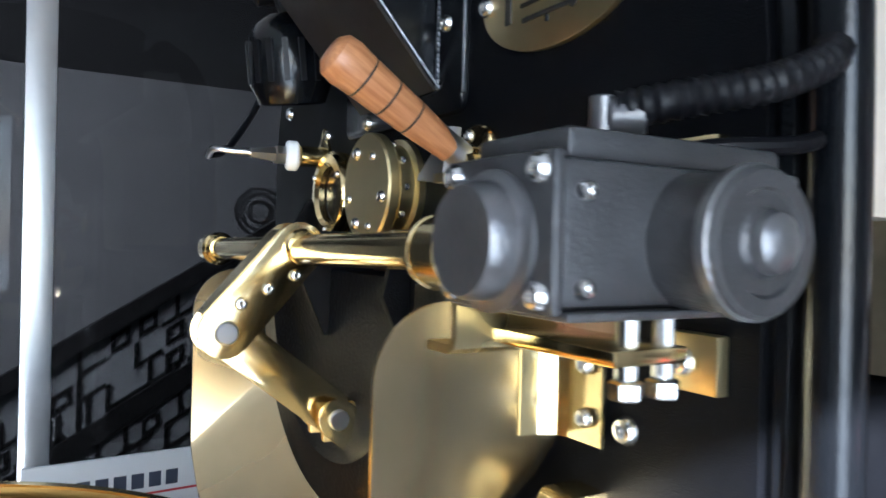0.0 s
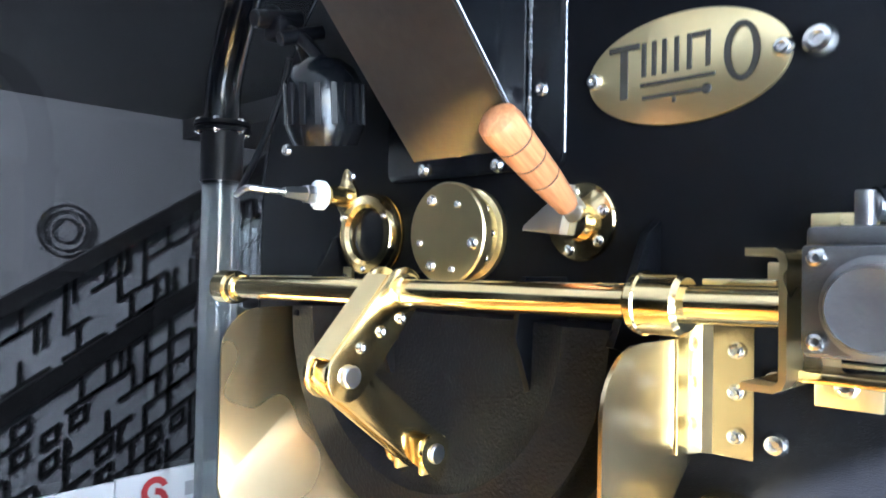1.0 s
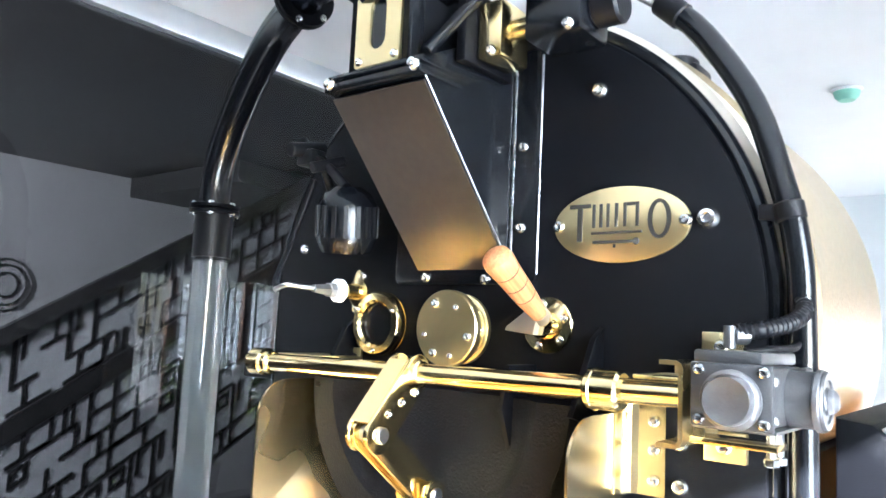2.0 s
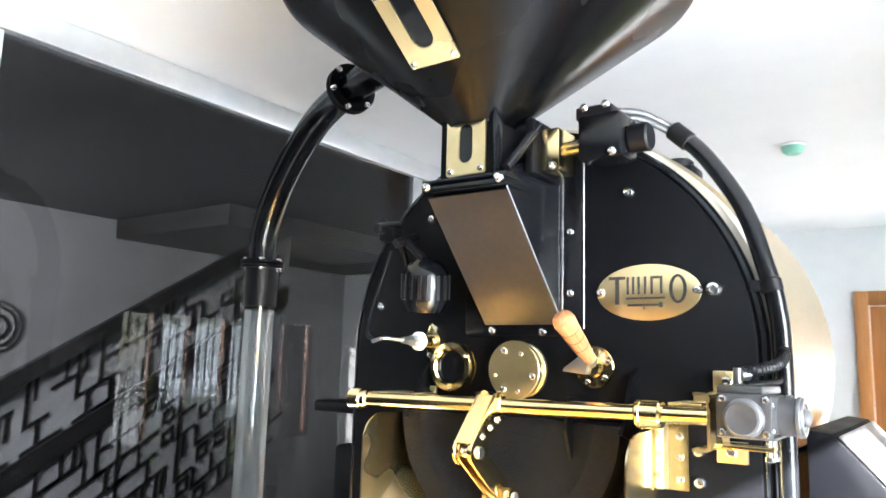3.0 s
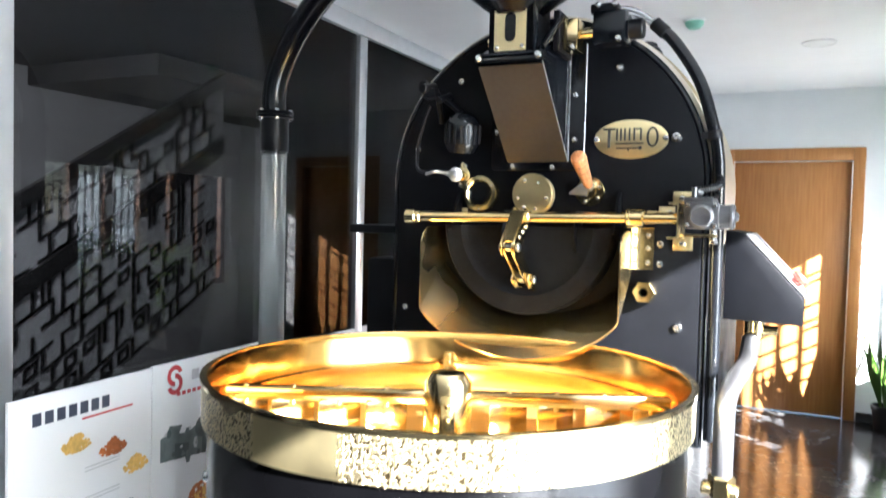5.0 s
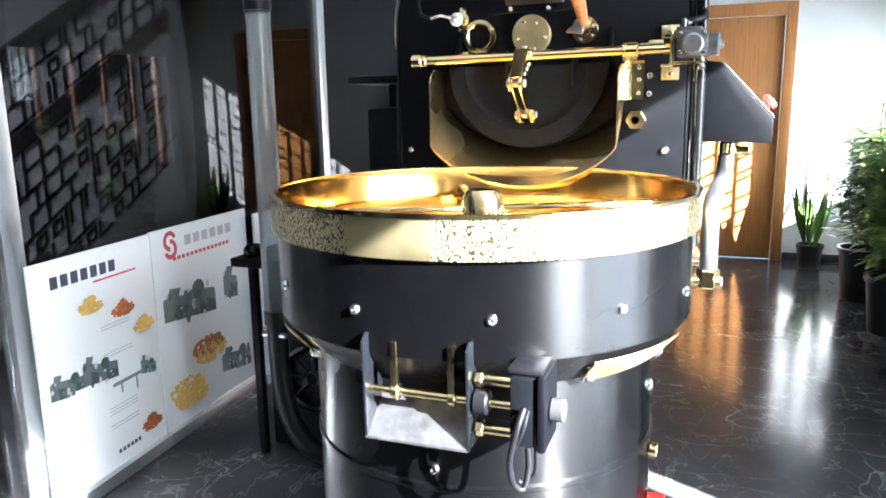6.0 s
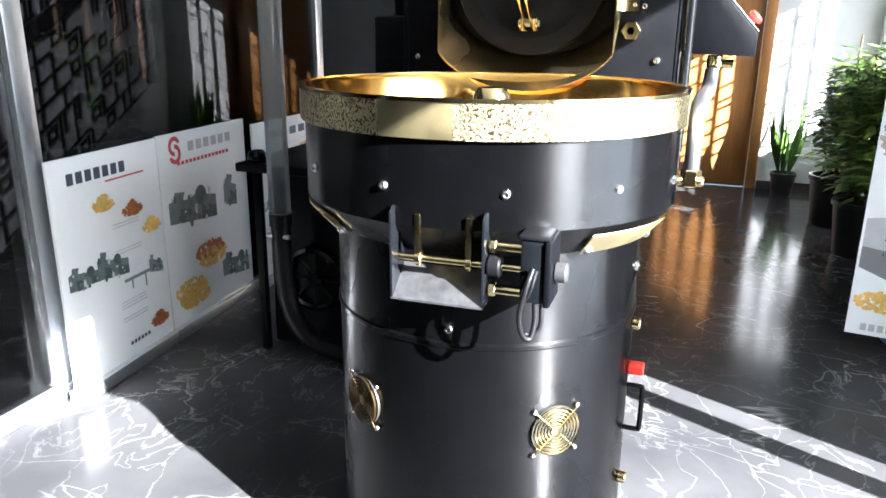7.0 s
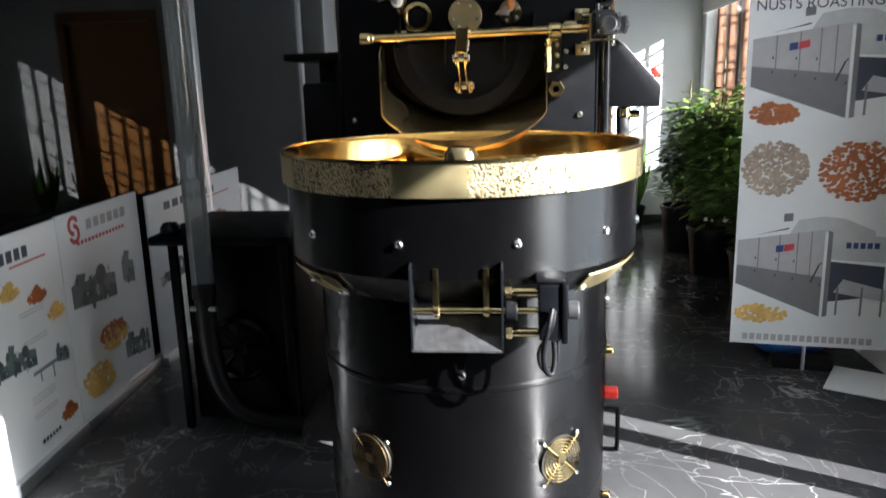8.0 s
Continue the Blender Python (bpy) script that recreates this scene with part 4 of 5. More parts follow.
# shaft with collars and brackets
SY, SZ = -0.100, 1.4785
shaft = part("shaft", rod(BM(), (-0.385, SY, SZ), (0.262, SY, SZ + 0.009), 0.0123, 24), BRASS, ro, "polished brass cross shaft")
part("end_cap", rod(BM(), (-0.392, SY, SZ), (-0.362, SY, SZ), 0.0195, 24), BRASS, shaft)
part("end_ring", rod(BM(), (-0.372, SY, SZ), (-0.350, SY, SZ), 0.0165, 24), BRASS, shaft)
for a, b, r in ((0.148, 0.186, 0.0205), (0.1535, 0.160, 0.0218), (-0.083, -0.070, 0.015), (-0.113, -0.106, 0.0145)):
    part("collar", rod(BM(), (a, SY, SZ + 0.007), (b, SY, SZ + 0.007), r, 28), BRASS, shaft)
for x0, x1, z in ((-0.36, -0.27, SZ + 0.012), (0.188, 0.235, SZ + 0.022)):
    bk = part("shaft_bracket", box(BM(), x0, x1, -0.085, -0.002, z - 0.002, z + 0.002, 0.001), BRASS_PALE, ro, "flat brass shaft bracket")
    part("foot", box(BM(), x1 - 0.035, x1, -0.006, -0.001, z - 0.014, z + 0.014, 0.001), BRASS_PALE, bk)
    face_bolt(bk, x1 - 0.012, z, -0.006, 0.0065)
bm = BM()
strip(bm, [(0.241, 1.445), (0.258, 1.445), (0.2625, 1.4475), (0.2645, 1.452), (0.2645, 1.513), (0.2625, 1.5175), (0.258, 1.520), (0.243, 1.520)], at_face(0, 0, -0.062), 0.091, 0.004)
part("motor_bracket", bm, BRASS_PALE, ro, "C-shaped brass motor bracket")
for x, z in ((0.250, 1.533), (0.253, 1.433)):
    bk = part("corner_tab", box(BM(), x - 0.02, x + 0.022, -0.01, -0.001, z - 0.015, z + 0.015, 0.001), BRASS_PALE, ro)
    face_bolt(bk, x, z, -0.01, 0.008)

# link arms
LX = -0.089


def link(p, q, w, name, x, lab):
    (y0, z0), (y1, z1) = p, q
    d = Vector((y1 - y0, z1 - z0)).normalized()
    a = math.degrees(math.atan2(d.y, d.x))
    o = [(y0 + w * math.cos(radians(a + 90 + t)), z0 + w * math.sin(radians(a + 90 + t))) for t in range(0, 181, 20)] + [(y1 + w * math.cos(radians(a - 90 + t)), z1 + w * math.sin(radians(a - 90 + t))) for t in range(0, 181, 20)]
    return part(name, plate(BM(), o, Matrix(((0, 0, 1, x), (1, 0, 0, 0), (0, 1, 0, 0), (0, 0, 0, 1))), 0.004, 0.0006), BRASS, ro, lab)


l1 = link((SY, SZ + 0.006), (-0.161, 1.415), 0.0215, "upper_link", LX + 0.008, "polished brass link plate with bolts")
link((SY, SZ + 0.006), (-0.161, 1.415), 0.0215, "upper_link", LX - 0.022, "polished brass link plate")
bm = BM()
dv = Vector((0, -0.061, -0.0695)).normalized()
nv = Vector((0, -dv.z, dv.y))
c0, c1 = Vector((0, SY, SZ + 0.006)), Vector((0, -0.161, 1.415))
vs = [bm.verts.new(c + nv * s * -1 + Vector((x, 0, 0))) for c in (c0, c1) for s in (0.0195, 0.0225) for x in (LX - 0.018, LX + 0.008)]
for f in ((0, 1, 5, 4), (2, 3, 7, 6), (0, 2, 6, 4), (1, 3, 7, 5), (0, 1, 3, 2), (4, 5, 7, 6)):
    bm.faces.new([vs[i] for i in f])
part("link_web", bm, BRASS, ro, "", False)
for y, z in ((-0.104, 1.461), (-0.127, 1.450), (-0.149, 1.438)):
    bolt(l1, pose(LX + 0.012, y, z, 0, 90, 0), 0.0055)
part("link_pin", rod(BM(), (LX - 0.03, -0.161, 1.415), (LX + 0.018, -0.161, 1.415), 0.0095), STEEL, ro, "steel link pin")
link((-0.161, 1.415), (-0.062, 1.338), 0.0185, "lower_link", LX + 0.003, "polished brass lower link")
link((-0.161, 1.415), (-0.062, 1.338), 0.0185, "lower_link", LX - 0.016, "polished brass lower link")
bm = BM()
box(bm, LX - 0.024, LX - 0.017, -0.078, -0.040, 1.318, 1.350, 0.003)
box(bm, LX + 0.009, LX + 0.016, -0.078, -0.040, 1.318, 1.350, 0.003)
box(bm, LX - 0.024, LX + 0.016, -0.052, -0.038, 1.308, 1.350, 0.003)
link((-0.066, 1.338), (-0.046, 1.322), 0.0175, "fork_cheek", LX + 0.0165, "brass fork cheek")
link((-0.066, 1.338), (-0.046, 1.322), 0.0175, "fork_cheek", LX - 0.029, "brass fork cheek")
clv = part("clevis", bm, BRASS_PALE, ro, "small brass clevis on the door")
for x in (LX - 0.016, LX + 0.008):
    face_bolt(clv, x, 1.316, -0.052, 0.005)
part("clevis_pin", rod(BM(), (LX - 0.034, -0.066, 1.338), (LX + 0.0245, -0.066, 1.338), 0.009), STEEL, ro, "steel clevis pin")

# actuator
act = part("actuator", box(BM(), 0.277, 0.338, -0.161, -0.054, 1.470, 1.519, 0.004), CAST, ro, "dark grey gear motor block")
part("front_flange", box(BM(), 0.275, 0.341, -0.166, -0.1605, 1.468, 1.521, 0.0025), CAST, act, "cast front flange")
part("actuator_cap", lathe(BM(), [(0.0245, 0), (0.0245, 0.002), (0.0215, 0.003), (0.0205, 0.004), (0.0200, 0.011), (0.0185, 0.0135), (0.0175, 0.0132), (0, 0.0130)], at_face(0.3085, 1.4915, -0.166), 44), CAST_LIGHT, act, "round silver end cap")
part("actuator_lid", box(BM(), 0.272, 0.328, -0.150, -0.040, 1.5195, 1.531, 0.003), CAST, act)
CM = pose(0.338, -0.100, 1.493, 0, 90, 0)
part("actuator_can", lathe(BM(), [(0.0245, 0), (0.0238, 0.004), (0.0238, 0.020), (0.0250, 0.0215), (0.0250, 0.027), (0.0235, 0.029), (0.018, 0.029), (0.017, 0.0275), (0.012, 0.0275), (0.010, 0.0295), (0, 0.030)], CM, 44), CAST, act, "ringed motor can")
# ring in a paler grey that puts the rim's highlight into its colour
part("can_ring", lathe(BM(), [(0.0251, 0.0205), (0.0260, 0.0212), (0.0260, 0.0252), (0.0251, 0.026)], CM, 44), CAST_LIGHT, act, "paler ring for the rim highlight on the can")
part("can_dome", lathe(BM(), [(0.0105, 0.0297), (0.0095, 0.0335), (0.006, 0.0362), (0, 0.037)], CM, 28), CAST_LIGHT, act, "paler dome")
part("back_plate", box(BM(), 0.3385, 0.345, -0.078, -0.052, 1.471, 1.519, 0.002), CAST, act)
part("base_plate", box(BM(), 0.275, 0.342, -0.160, -0.056, 1.4665, 1.4695, 0.001), CAST_LIGHT, act)
for dx in (-0.0255, 0.0255):
    for dz in (-0.020, 0.020):
        face_bolt(act, 0.308 + dx, 1.4945 + dz, -0.166, 0.0052)
for y, z in ((-0.151, 1.508), (-0.151, 1.477), (-0.06, 1.477)):
    bolt(act, pose(0.3385, y, z, 0, 90, 0), 0.0038)
bm = BM()
for x, y in ((0.328, -0.122), (0.330, -0.106)):
    rod(bm, (x, y, 1.469), (x, y, 1.444), 0.004, 8)
    rod(bm, (x, y, 1.444), (x, y, 1.437), 0.0062, 6)
part("mount_bolt", bm, ZINC, act)
part("mount_bar", box(BM(), 0.258, 0.336, -0.135, -0.10, 1.450, 1.456, 0.001), BRASS, act, "brass mounting bar")

# control console on the machine's side
bm = BM()
plate(bm, [(0.335, 1.262), (0.50, 1.258), (0.502, 1.318), (0.37, 1.462), (0.335, 1.466)], at_face(0, 0, 0.55), 0.46, 0.004)
con = part("control_console", bm, BLACK, ro, "black wedge-shaped control console")
bm = BM()
box(bm, -0.09, 0.095, -0.225, 0.225, 0, 0.004, 0.001, Matrix.Translation((0.437, 0.32, 1.391)) @ Euler((0, math.atan2(0.144, 0.132), 0)).to_matrix().to_4x4())
part("console_panel", bm, STEEL, con, "light steel console panel")
m = Matrix.Translation((0.478, 0.13, 1.348)) @ Euler((0, math.atan2(0.144, 0.132), 0)).to_matrix().to_4x4()
part("stop_button", lathe(BM(), [(0.012, 0), (0.012, 0.012), (0.02, 0.014), (0.021, 0.022), (0.016, 0.028), (0, 0.029)], m, 24), RED, con, "red mushroom stop button")
part("gas_fitting", rod(BM(), (0.40, 0.16, 1.258), (0.40, 0.16, 1.215), 0.022), BRASS, ro, "brass gas fitting")
part("fitting_nut", rod(BM(), (0.45, 0.16, 1.235), (0.38, 0.16, 1.235), 0.012), BRASS, ro)
bm = BM()
sweep(bm, [(0.395, 0.14, 1.215), (0.39, 0.08, 1.17), (0.375, -0.05, 1.15), (0.368, -0.15, 1.13), (0.367, -0.172, 1.08), (0.367, -0.174, 0.97)], 0.02, 16, step=0.02)
part("vent_pipe", bm, STEEL, ro, "bent grey vent pipe")
bm = BM()
rod(bm, (0.367, -0.174, 0.985), (0.367, -0.174, 0.94), 0.026, 6)
rod(bm, (0.40, -0.18, 0.955), (0.33, -0.17, 0.955), 0.014)
part("pipe_union", bm, BRASS, ro, "brass pipe union")

# ---- cooling bin ----
BX, BYC = -0.075, -0.51
RU, RL, RIM, BAND = 0.414, 0.349, 1.205, 1.137
cb = thing("cooling_bin", (BX, BYC, 0), "round black cooling bin with hammered brass rim", "cooling bin")
mb = pose(BX, BYC, 0)
body = part("lower_drum", lathe(BM(), [(0, 0.03), (RL, 0.03), (RL, 0.712), (RL + 0.004, 0.716), (RL + 0.004, 0.724), (RL, 0.728), (RL, 0.92), (0, 0.92)], mb, 96), BLACK_SATIN, cb, "black steel lower drum")
upper = part("upper_drum", lathe(BM(), [(RL - 0.01, 0.905), (RL + 0.012, 0.915), (RU - 0.012, 0.958), (RU, 0.975), (RU, BAND), (RU - 0.02, BAND)], mb, 96), BLACK_SATIN, cb, "black steel upper drum")
NSEG = 18
for k in range(NSEG):
    a0, a1 = 360 * k / NSEG - 104, 360 * (k + 1) / NSEG - 104
    bm = BM()
    o = arc(0, 0, RU + 0.010, a0, a1 + 0.5, 8)
    strip(bm, o, pose(BX, BYC, BAND), RIM - BAND, 0.006)
    part("rim_panel", bm, HAMMERED if k % 3 else BRASS_PALE, cb, "hammered brass rim panel" if k % 3 else "plain polished brass rim panel")
part("rim_lip", lathe(BM(), [(RU + 0.012, RIM - 0.004), (RU + 0.013, RIM + 0.003), (RU + 0.002, RIM + 0.003), (RU + 0.002, RIM - 0.004)], mb, 96), BRASS, cb)
part("inner_wall", lathe(BM(), [(RU + 0.002, RIM), (RU - 0.004, RIM - 0.01), (RU - 0.006, 1.082)], mb, 96), GOLD_IN, cb, "glossy orange gold inner wall")
part("bin_floor", lathe(BM(), [(RU - 0.006, 1.082), (RU - 0.012, 1.080), (0.03, 1.080), (0, 1.080)], mb, 96), BIN_FLOOR, cb, "brushed gold bin floor")
bm = BM()
lathe(bm, [(0, 1.20), (0.03, 1.197), (0.042, 1.18), (0.045, 1.076), (0.06, 1.076)], mb, 32)
hub = part("stirrer_hub", bm, BRASS, cb, "brass stirrer hub")
for k in range(4):
    a = 90 * k + 25
    m = mb @ pose(0, 0, 0, 0, 0, a)
    bm = BM()
    box(bm, 0.04, 0.40, -0.012, 0.012, 1.14, 1.164, 0.003, m)
    arm = part("stirrer_arm", bm, BRASS, cb, "square brass stirrer arm")
    for j in range(4):
        bm = BM()
        mm = m @ pose(0.11 + 0.085 * j, 0, 1.112, 0, 0, 30)
        box(bm, -0.04, 0.04, -0.002, 0.002, -0.03, 0.03, 0.001, mm)
        rod(bm, mm @ Vector((0, 0, 0.02)), mm @ Vector((0, 0, 0.055)), 0.006)
        part("paddle", bm, BRASS, arm)


def on_drum(r, az, z):
    """A pose on the drum: z axis outward; az in degrees from -y towards +x."""
    a = radians(az)
    o = Vector((math.sin(a), -math.cos(a), 0))
    t = Vector((math.cos(a), math.sin(a), 0))
    p = Vector((BX, BYC, z)) + o * r
    return Matrix(((t.x, 0, o.x, p.x), (t.y, 0, o.y, p.y), (0, 1, 0, p.z), (0, 0, 0, 1)))


for az, z, r in ((-13, 1.045, RU), (19, 1.043, RU), (50, 1.042, RU), (-45, 1.045, RU), (3, 0.754, RL), (80, 1.03, RU)):
    bolt(upper if z > 1 else body, on_drum(r, az, z), 0.0095)
for az0, az1 in ((-62, -36), (43, 76)):
    bm = BM()
    pts = [(az0 + (az1 - az0) * i / 10) for i in range(11)]
    prev = None
    for az in pts:
        a, b = on_drum(RU - 0.004, az, 0.96) @ Vector((0, 0, 0.002)), on_drum(RL + 0.02, az, 0.917) @ Vector((0, 0, 0.004))
        cur = (bm.verts.new(a), bm.verts.new(b), bm.verts.new(a + Vector((0, 0, -0.004))), bm.verts.new(b + Vector((0, 0, -0.004))))
        if prev:
            for i, j in ((0, 1), (1, 3), (3, 2), (2, 0)):
                bm.faces.new((prev[i], prev[j], cur[j], cur[i]))
        else:
            bm.faces.new((cur[0], cur[1], cur[3], cur[2]))
        prev = cur
    bm.faces.new((prev[0], prev[1], prev[3], prev[2]))
    st = part("brass_strip", bm, BRASS_PALE, cb, "brass strip under the drum's shoulder")
    for az in (az0 + 2, az1 - 2):
        bolt(st, on_drum(RL + 0.03, az, 0.925), 0.012)

# outlet with flap shaft and motor
OX0, OX1, OY = -0.147, 0.033, -0.935
# solid black block in place of the deep shade between the cheeks
ot = part("outlet", box(BM(), OX0 + 0.004, OX1 - 0.004, -0.872, -0.85, 0.87, 1.0, 0.002), BLACK, cb, "black block for the shade inside the outlet")
for x in (OX0, OX1 - 0.004):
    part("outlet_cheek", plate(BM(), [(0.84, 0.835), (-OY, 0.838), (-OY + 0.004, 1.0), (-OY - 0.012, 1.012), (0.86, 1.0)], Matrix(((0, 0, 1, x), (-1, 0, 0, 0), (0, 1, 0, 0), (0, 0, 0, 1))), 0.004, 0.0008), BLACK_GLOSS, ot, "thin outlet side plate")
bm = BM()
vs = [bm.verts.new(p) for p in ((OX0, OY, 0.838), (OX1, OY, 0.838), (OX1, -0.868, 0.893), (OX0, -0.868, 0.893), (OX0, OY, 0.834), (OX1, OY, 0.834), (OX1, -0.868, 0.889), (OX0, -0.868, 0.889))]
for f in ((0, 1, 2, 3), (4, 5, 6, 7), (0, 1, 5, 4), (1, 2, 6, 5), (2, 3, 7, 6), (3, 0, 4, 7)):
    bm.faces.new([vs[i] for i in f])
part("outlet_apron", bm, mat("scuffed_steel", (0.11, 0.11, 0.115), 0.4, 0.8, 45, 0.5, 0.2, 120), ot, "scuffed steel sloping apron", False)
fs = part("flap_shaft", rod(BM(), (OX0 + 0.004, -0.915, 0.914), (0.10, -0.915, 0.914), 0.0065), BRASS, cb, "brass flap shaft")
for x in (-0.098, 0.0):
    bm = BM()
    box(bm, x - 0.006, x + 0.006, -0.925, -0.915, 0.925, 1.0, 0.001)
    rod(bm, (x - 0.007, -0.915, 0.914), (x + 0.007, -0.915, 0.914), 0.0125)
    rod(bm, (x, -0.916, 0.90), (x, -0.916, 0.935), 0.005)
    part("flap_lever", bm, BRASS, fs, "brass flap lever")
om = part("outlet_motor", box(BM(), 0.10, 0.142, -0.945, -0.865, 0.862, 0.972, 0.004), BLACK_GLOSS, cb, "black outlet motor")
part("motor_cover", box(BM(), 0.143, 0.155, -0.95, -0.86, 0.858, 0.976, 0.003), BLACK, om)
part("motor_top", box(BM(), 0.095, 0.15, -0.94, -0.87, 0.974, 0.984, 0.004), RUBBER, om)
part("motor_can", rod(BM(), (0.155, -0.91, 0.914), (0.178, -0.91, 0.914), 0.018), CAST, om)
for z in (0.95, 0.868):
    bm = BM()
    rod(bm, (0.036, -0.91, z), (0.10, -0.91, z), 0.009)
    rod(bm, (0.036, -0.91, z), (0.05, -0.91, z), 0.013, 6)
    part("standoff", bm, BRASS, om, "brass standoff")
part("coupling", rod(BM(), (0.036, -0.915, 0.914), (0.06, -0.915, 0.914), 0.020), RUBBER, om)
part("cable", sweep(BM(), [(0.125, -0.955, 0.93), (0.118, -0.97, 0.90), (0.108, -0.972, 0.85), (0.112, -0.965, 0.812), (0.125, -0.955, 0.80), (0.13, -0.945, 0.83), (0.128, -0.942, 0.862)], 0.005), RUBBER, om, "black cable loop")
part("cable", sweep(BM(), [(0.13, -0.95, 0.925), (0.122, -0.96, 0.89), (0.10, -0.945, 0.84), (0.11, -0.935, 0.80), (0.135, -0.925, 0.81), (0.136, -0.92, 0.862)], 0.004), RUBBER, om)


def fan_grille(az, z):
    m = on_drum(RL, az, z)
    # the drum is not cut; a dark disc gives the opening's inner shade
    g = part("fan_shade_disc", lathe(BM(), [(0.055, -0.006), (0.055, 0.0015), (0.0, 0.0015)], m, 32), DARK_LETTER_AND_RECESS, cb, "dark disc for the shade in the fan opening")
    bm = BM()
    for r in (0.016, 0.0235, 0.031, 0.0385, 0.046, 0.0535):
        lathe(bm, [(r - 0.0018, 0.007), (r, 0.0095), (r + 0.0018, 0.007), (r, 0.0045), (r - 0.0018, 0.007)], m, 32)
    lathe(bm, [(0.0, 0.009), (0.011, 0.008), (0.012, 0.004), (0, 0.004)], m, 20)
    for a in (45, 135, 225, 315):
        rod(bm, m @ Vector((0, 0, 0.006)), m @ Vector((0.068 * math.cos(radians(a)), 0.068 * math.sin(radians(a)), 0.006)), 0.002, 8)
    # the left guard faces away from the sun; its shade is in the colour
    gr = part("fan_guard", bm, BRASS if az > 0 else SHADED_BRASS, g, "brass wire fan guard" if az > 0 else "brass wire fan guard with shade put into its colour")
    for a in (45, 135, 225, 315):
        bolt(g, m @ pose(0.070 * math.cos(radians(a)), 0.070 * math.sin(radians(a)), 0.002), 0.006)


fan_grille(40.4, 0.527)
fan_grille(-33.4, 0.535)
m = on_drum(RL, 88, 0.475)
bm = BM()
sweep(bm, [m @ Vector(p) for p in ((0, -0.055, 0), (0, -0.055, 0.03), (0, -0.045, 0.036), (0, 0.045, 0.036), (0, 0.055, 0.03), (0, 0.055, 0))], 0.006, 10)
part("side_handle", bm, BLACK_GLOSS, cb, "black bow handle")
m = on_drum(RL, 88, 0.575)
part("power_plug", rod(BM(), m @ Vector((0, 0, 0)), m @ Vector((0.0, 0, 0.035)), 0.016), RED, cb, "red plug connector")
for z, az in ((0.69, 86), (0.30, 84)):
    m = on_drum(RL, az, z)
    part("valve", rod(BM(), m @ Vector((0, 0, 0)), m @ Vector((0, 0, 0.02)), 0.014), BRASS, cb, "small brass valve")
for z in (0.905, 0.83):
    bolt(body, on_drum(RL, 84, z), 0.011)
for az in (-60, 60, 180):
    m = on_drum(RL - 0.05, az, 0.0)
    bm = BM()
    rod(bm, m @ Vector((0, 0.0, 0)), m @ Vector((0, 0.03, 0)), 0.03)
    part("foot", bm, RUBBER, cb)
bm = BM()
m = on_drum(RL, -70, 0.0)
plate(bm, [(-0.02, 0.0), (0.13, 0.0), (0.02, 0.10), (-0.02, 0.10)], m @ pose(0, 0, 0, 0, -90, 0), 0.012)
part("foot_bracket", bm, STEEL, cb, "grey foot bracket")

# ---- loader tube ----
TX, TY = -1.126, 0.299
ld = thing("loader_tube", (TX, TY, 0), "upright clear loader tube with black hose to the hopper", "pipe")
part("clear_tube", pipe(BM(), (TX, TY, 0.62), (TX, TY, 1.72), 0.038, 0.042), CLEAR, ld, "clear plastic tube")
part("hose", sweep(BM(), [(TX, TY, 1.68), (TX, TY, 1.78), (TX + 0.003, TY, 1.92), (TX + 0.09, TY - 0.01, 2.075), (-0.89, 0.26, 2.20), (-0.735, 0.22, 2.245), (-0.6, 0.17, 2.25), (-0.44, 0.08, 2.245)], 0.040, 20, step=0.03), BLACK_GLOSS, ld, "smooth black hose")


def flange(m, r=0.062):
    f = part("hose_clamp", lathe(BM(), [(0.041, -0.012), (r, -0.012), (r, -0.003), (r - 0.004, 0), (r, 0.003), (r, 0.012), (0.041, 0.012)], m, 28), BLACK, ld, "black bolted flange")
    for k in range(6):
        a = radians(60 * k + 15)
        for s in (0, 180):
            bolt(f, m @ pose((r - 0.009) * math.cos(a), (r - 0.009) * math.sin(a), 0.012 if s == 0 else -0.012, s, 0, 0), 0.009)
    return f


flange(pose(TX, TY, 1.812))
fm, _ = axis_pose((-0.735, 0.22, 2.246), (-0.68, 0.20, 2.252))
flange(fm, 0.066)
part("cuff", pipe(BM(), (TX, TY, 1.69), (TX, TY, 1.80), 0.041, 0.047), RUBBER, ld)
part("collar", pipe(BM(), (TX, TY, 0.58), (TX, TY, 0.63), 0.036, 0.045), RUBBER, ld)
part("lower_clamp", rod(BM(), (TX - 0.05, TY - 0.02, 0.54), (TX + 0.05, TY - 0.02, 0.54), 0.010), STEEL, ld)
part("lower_hose", sweep(BM(), [(TX, TY, 0.62), (TX, TY, 0.50), (TX + 0.005, TY, 0.36), (TX + 0.04, TY - 0.01, 0.22), (TX + 0.12, TY - 0.02, 0.12), (TX + 0.24, TY, 0.07), (TX + 0.34, TY + 0.02, 0.042)], 0.038, 18, step=0.03), RUBBER, ld, "black hose bent to the floor")

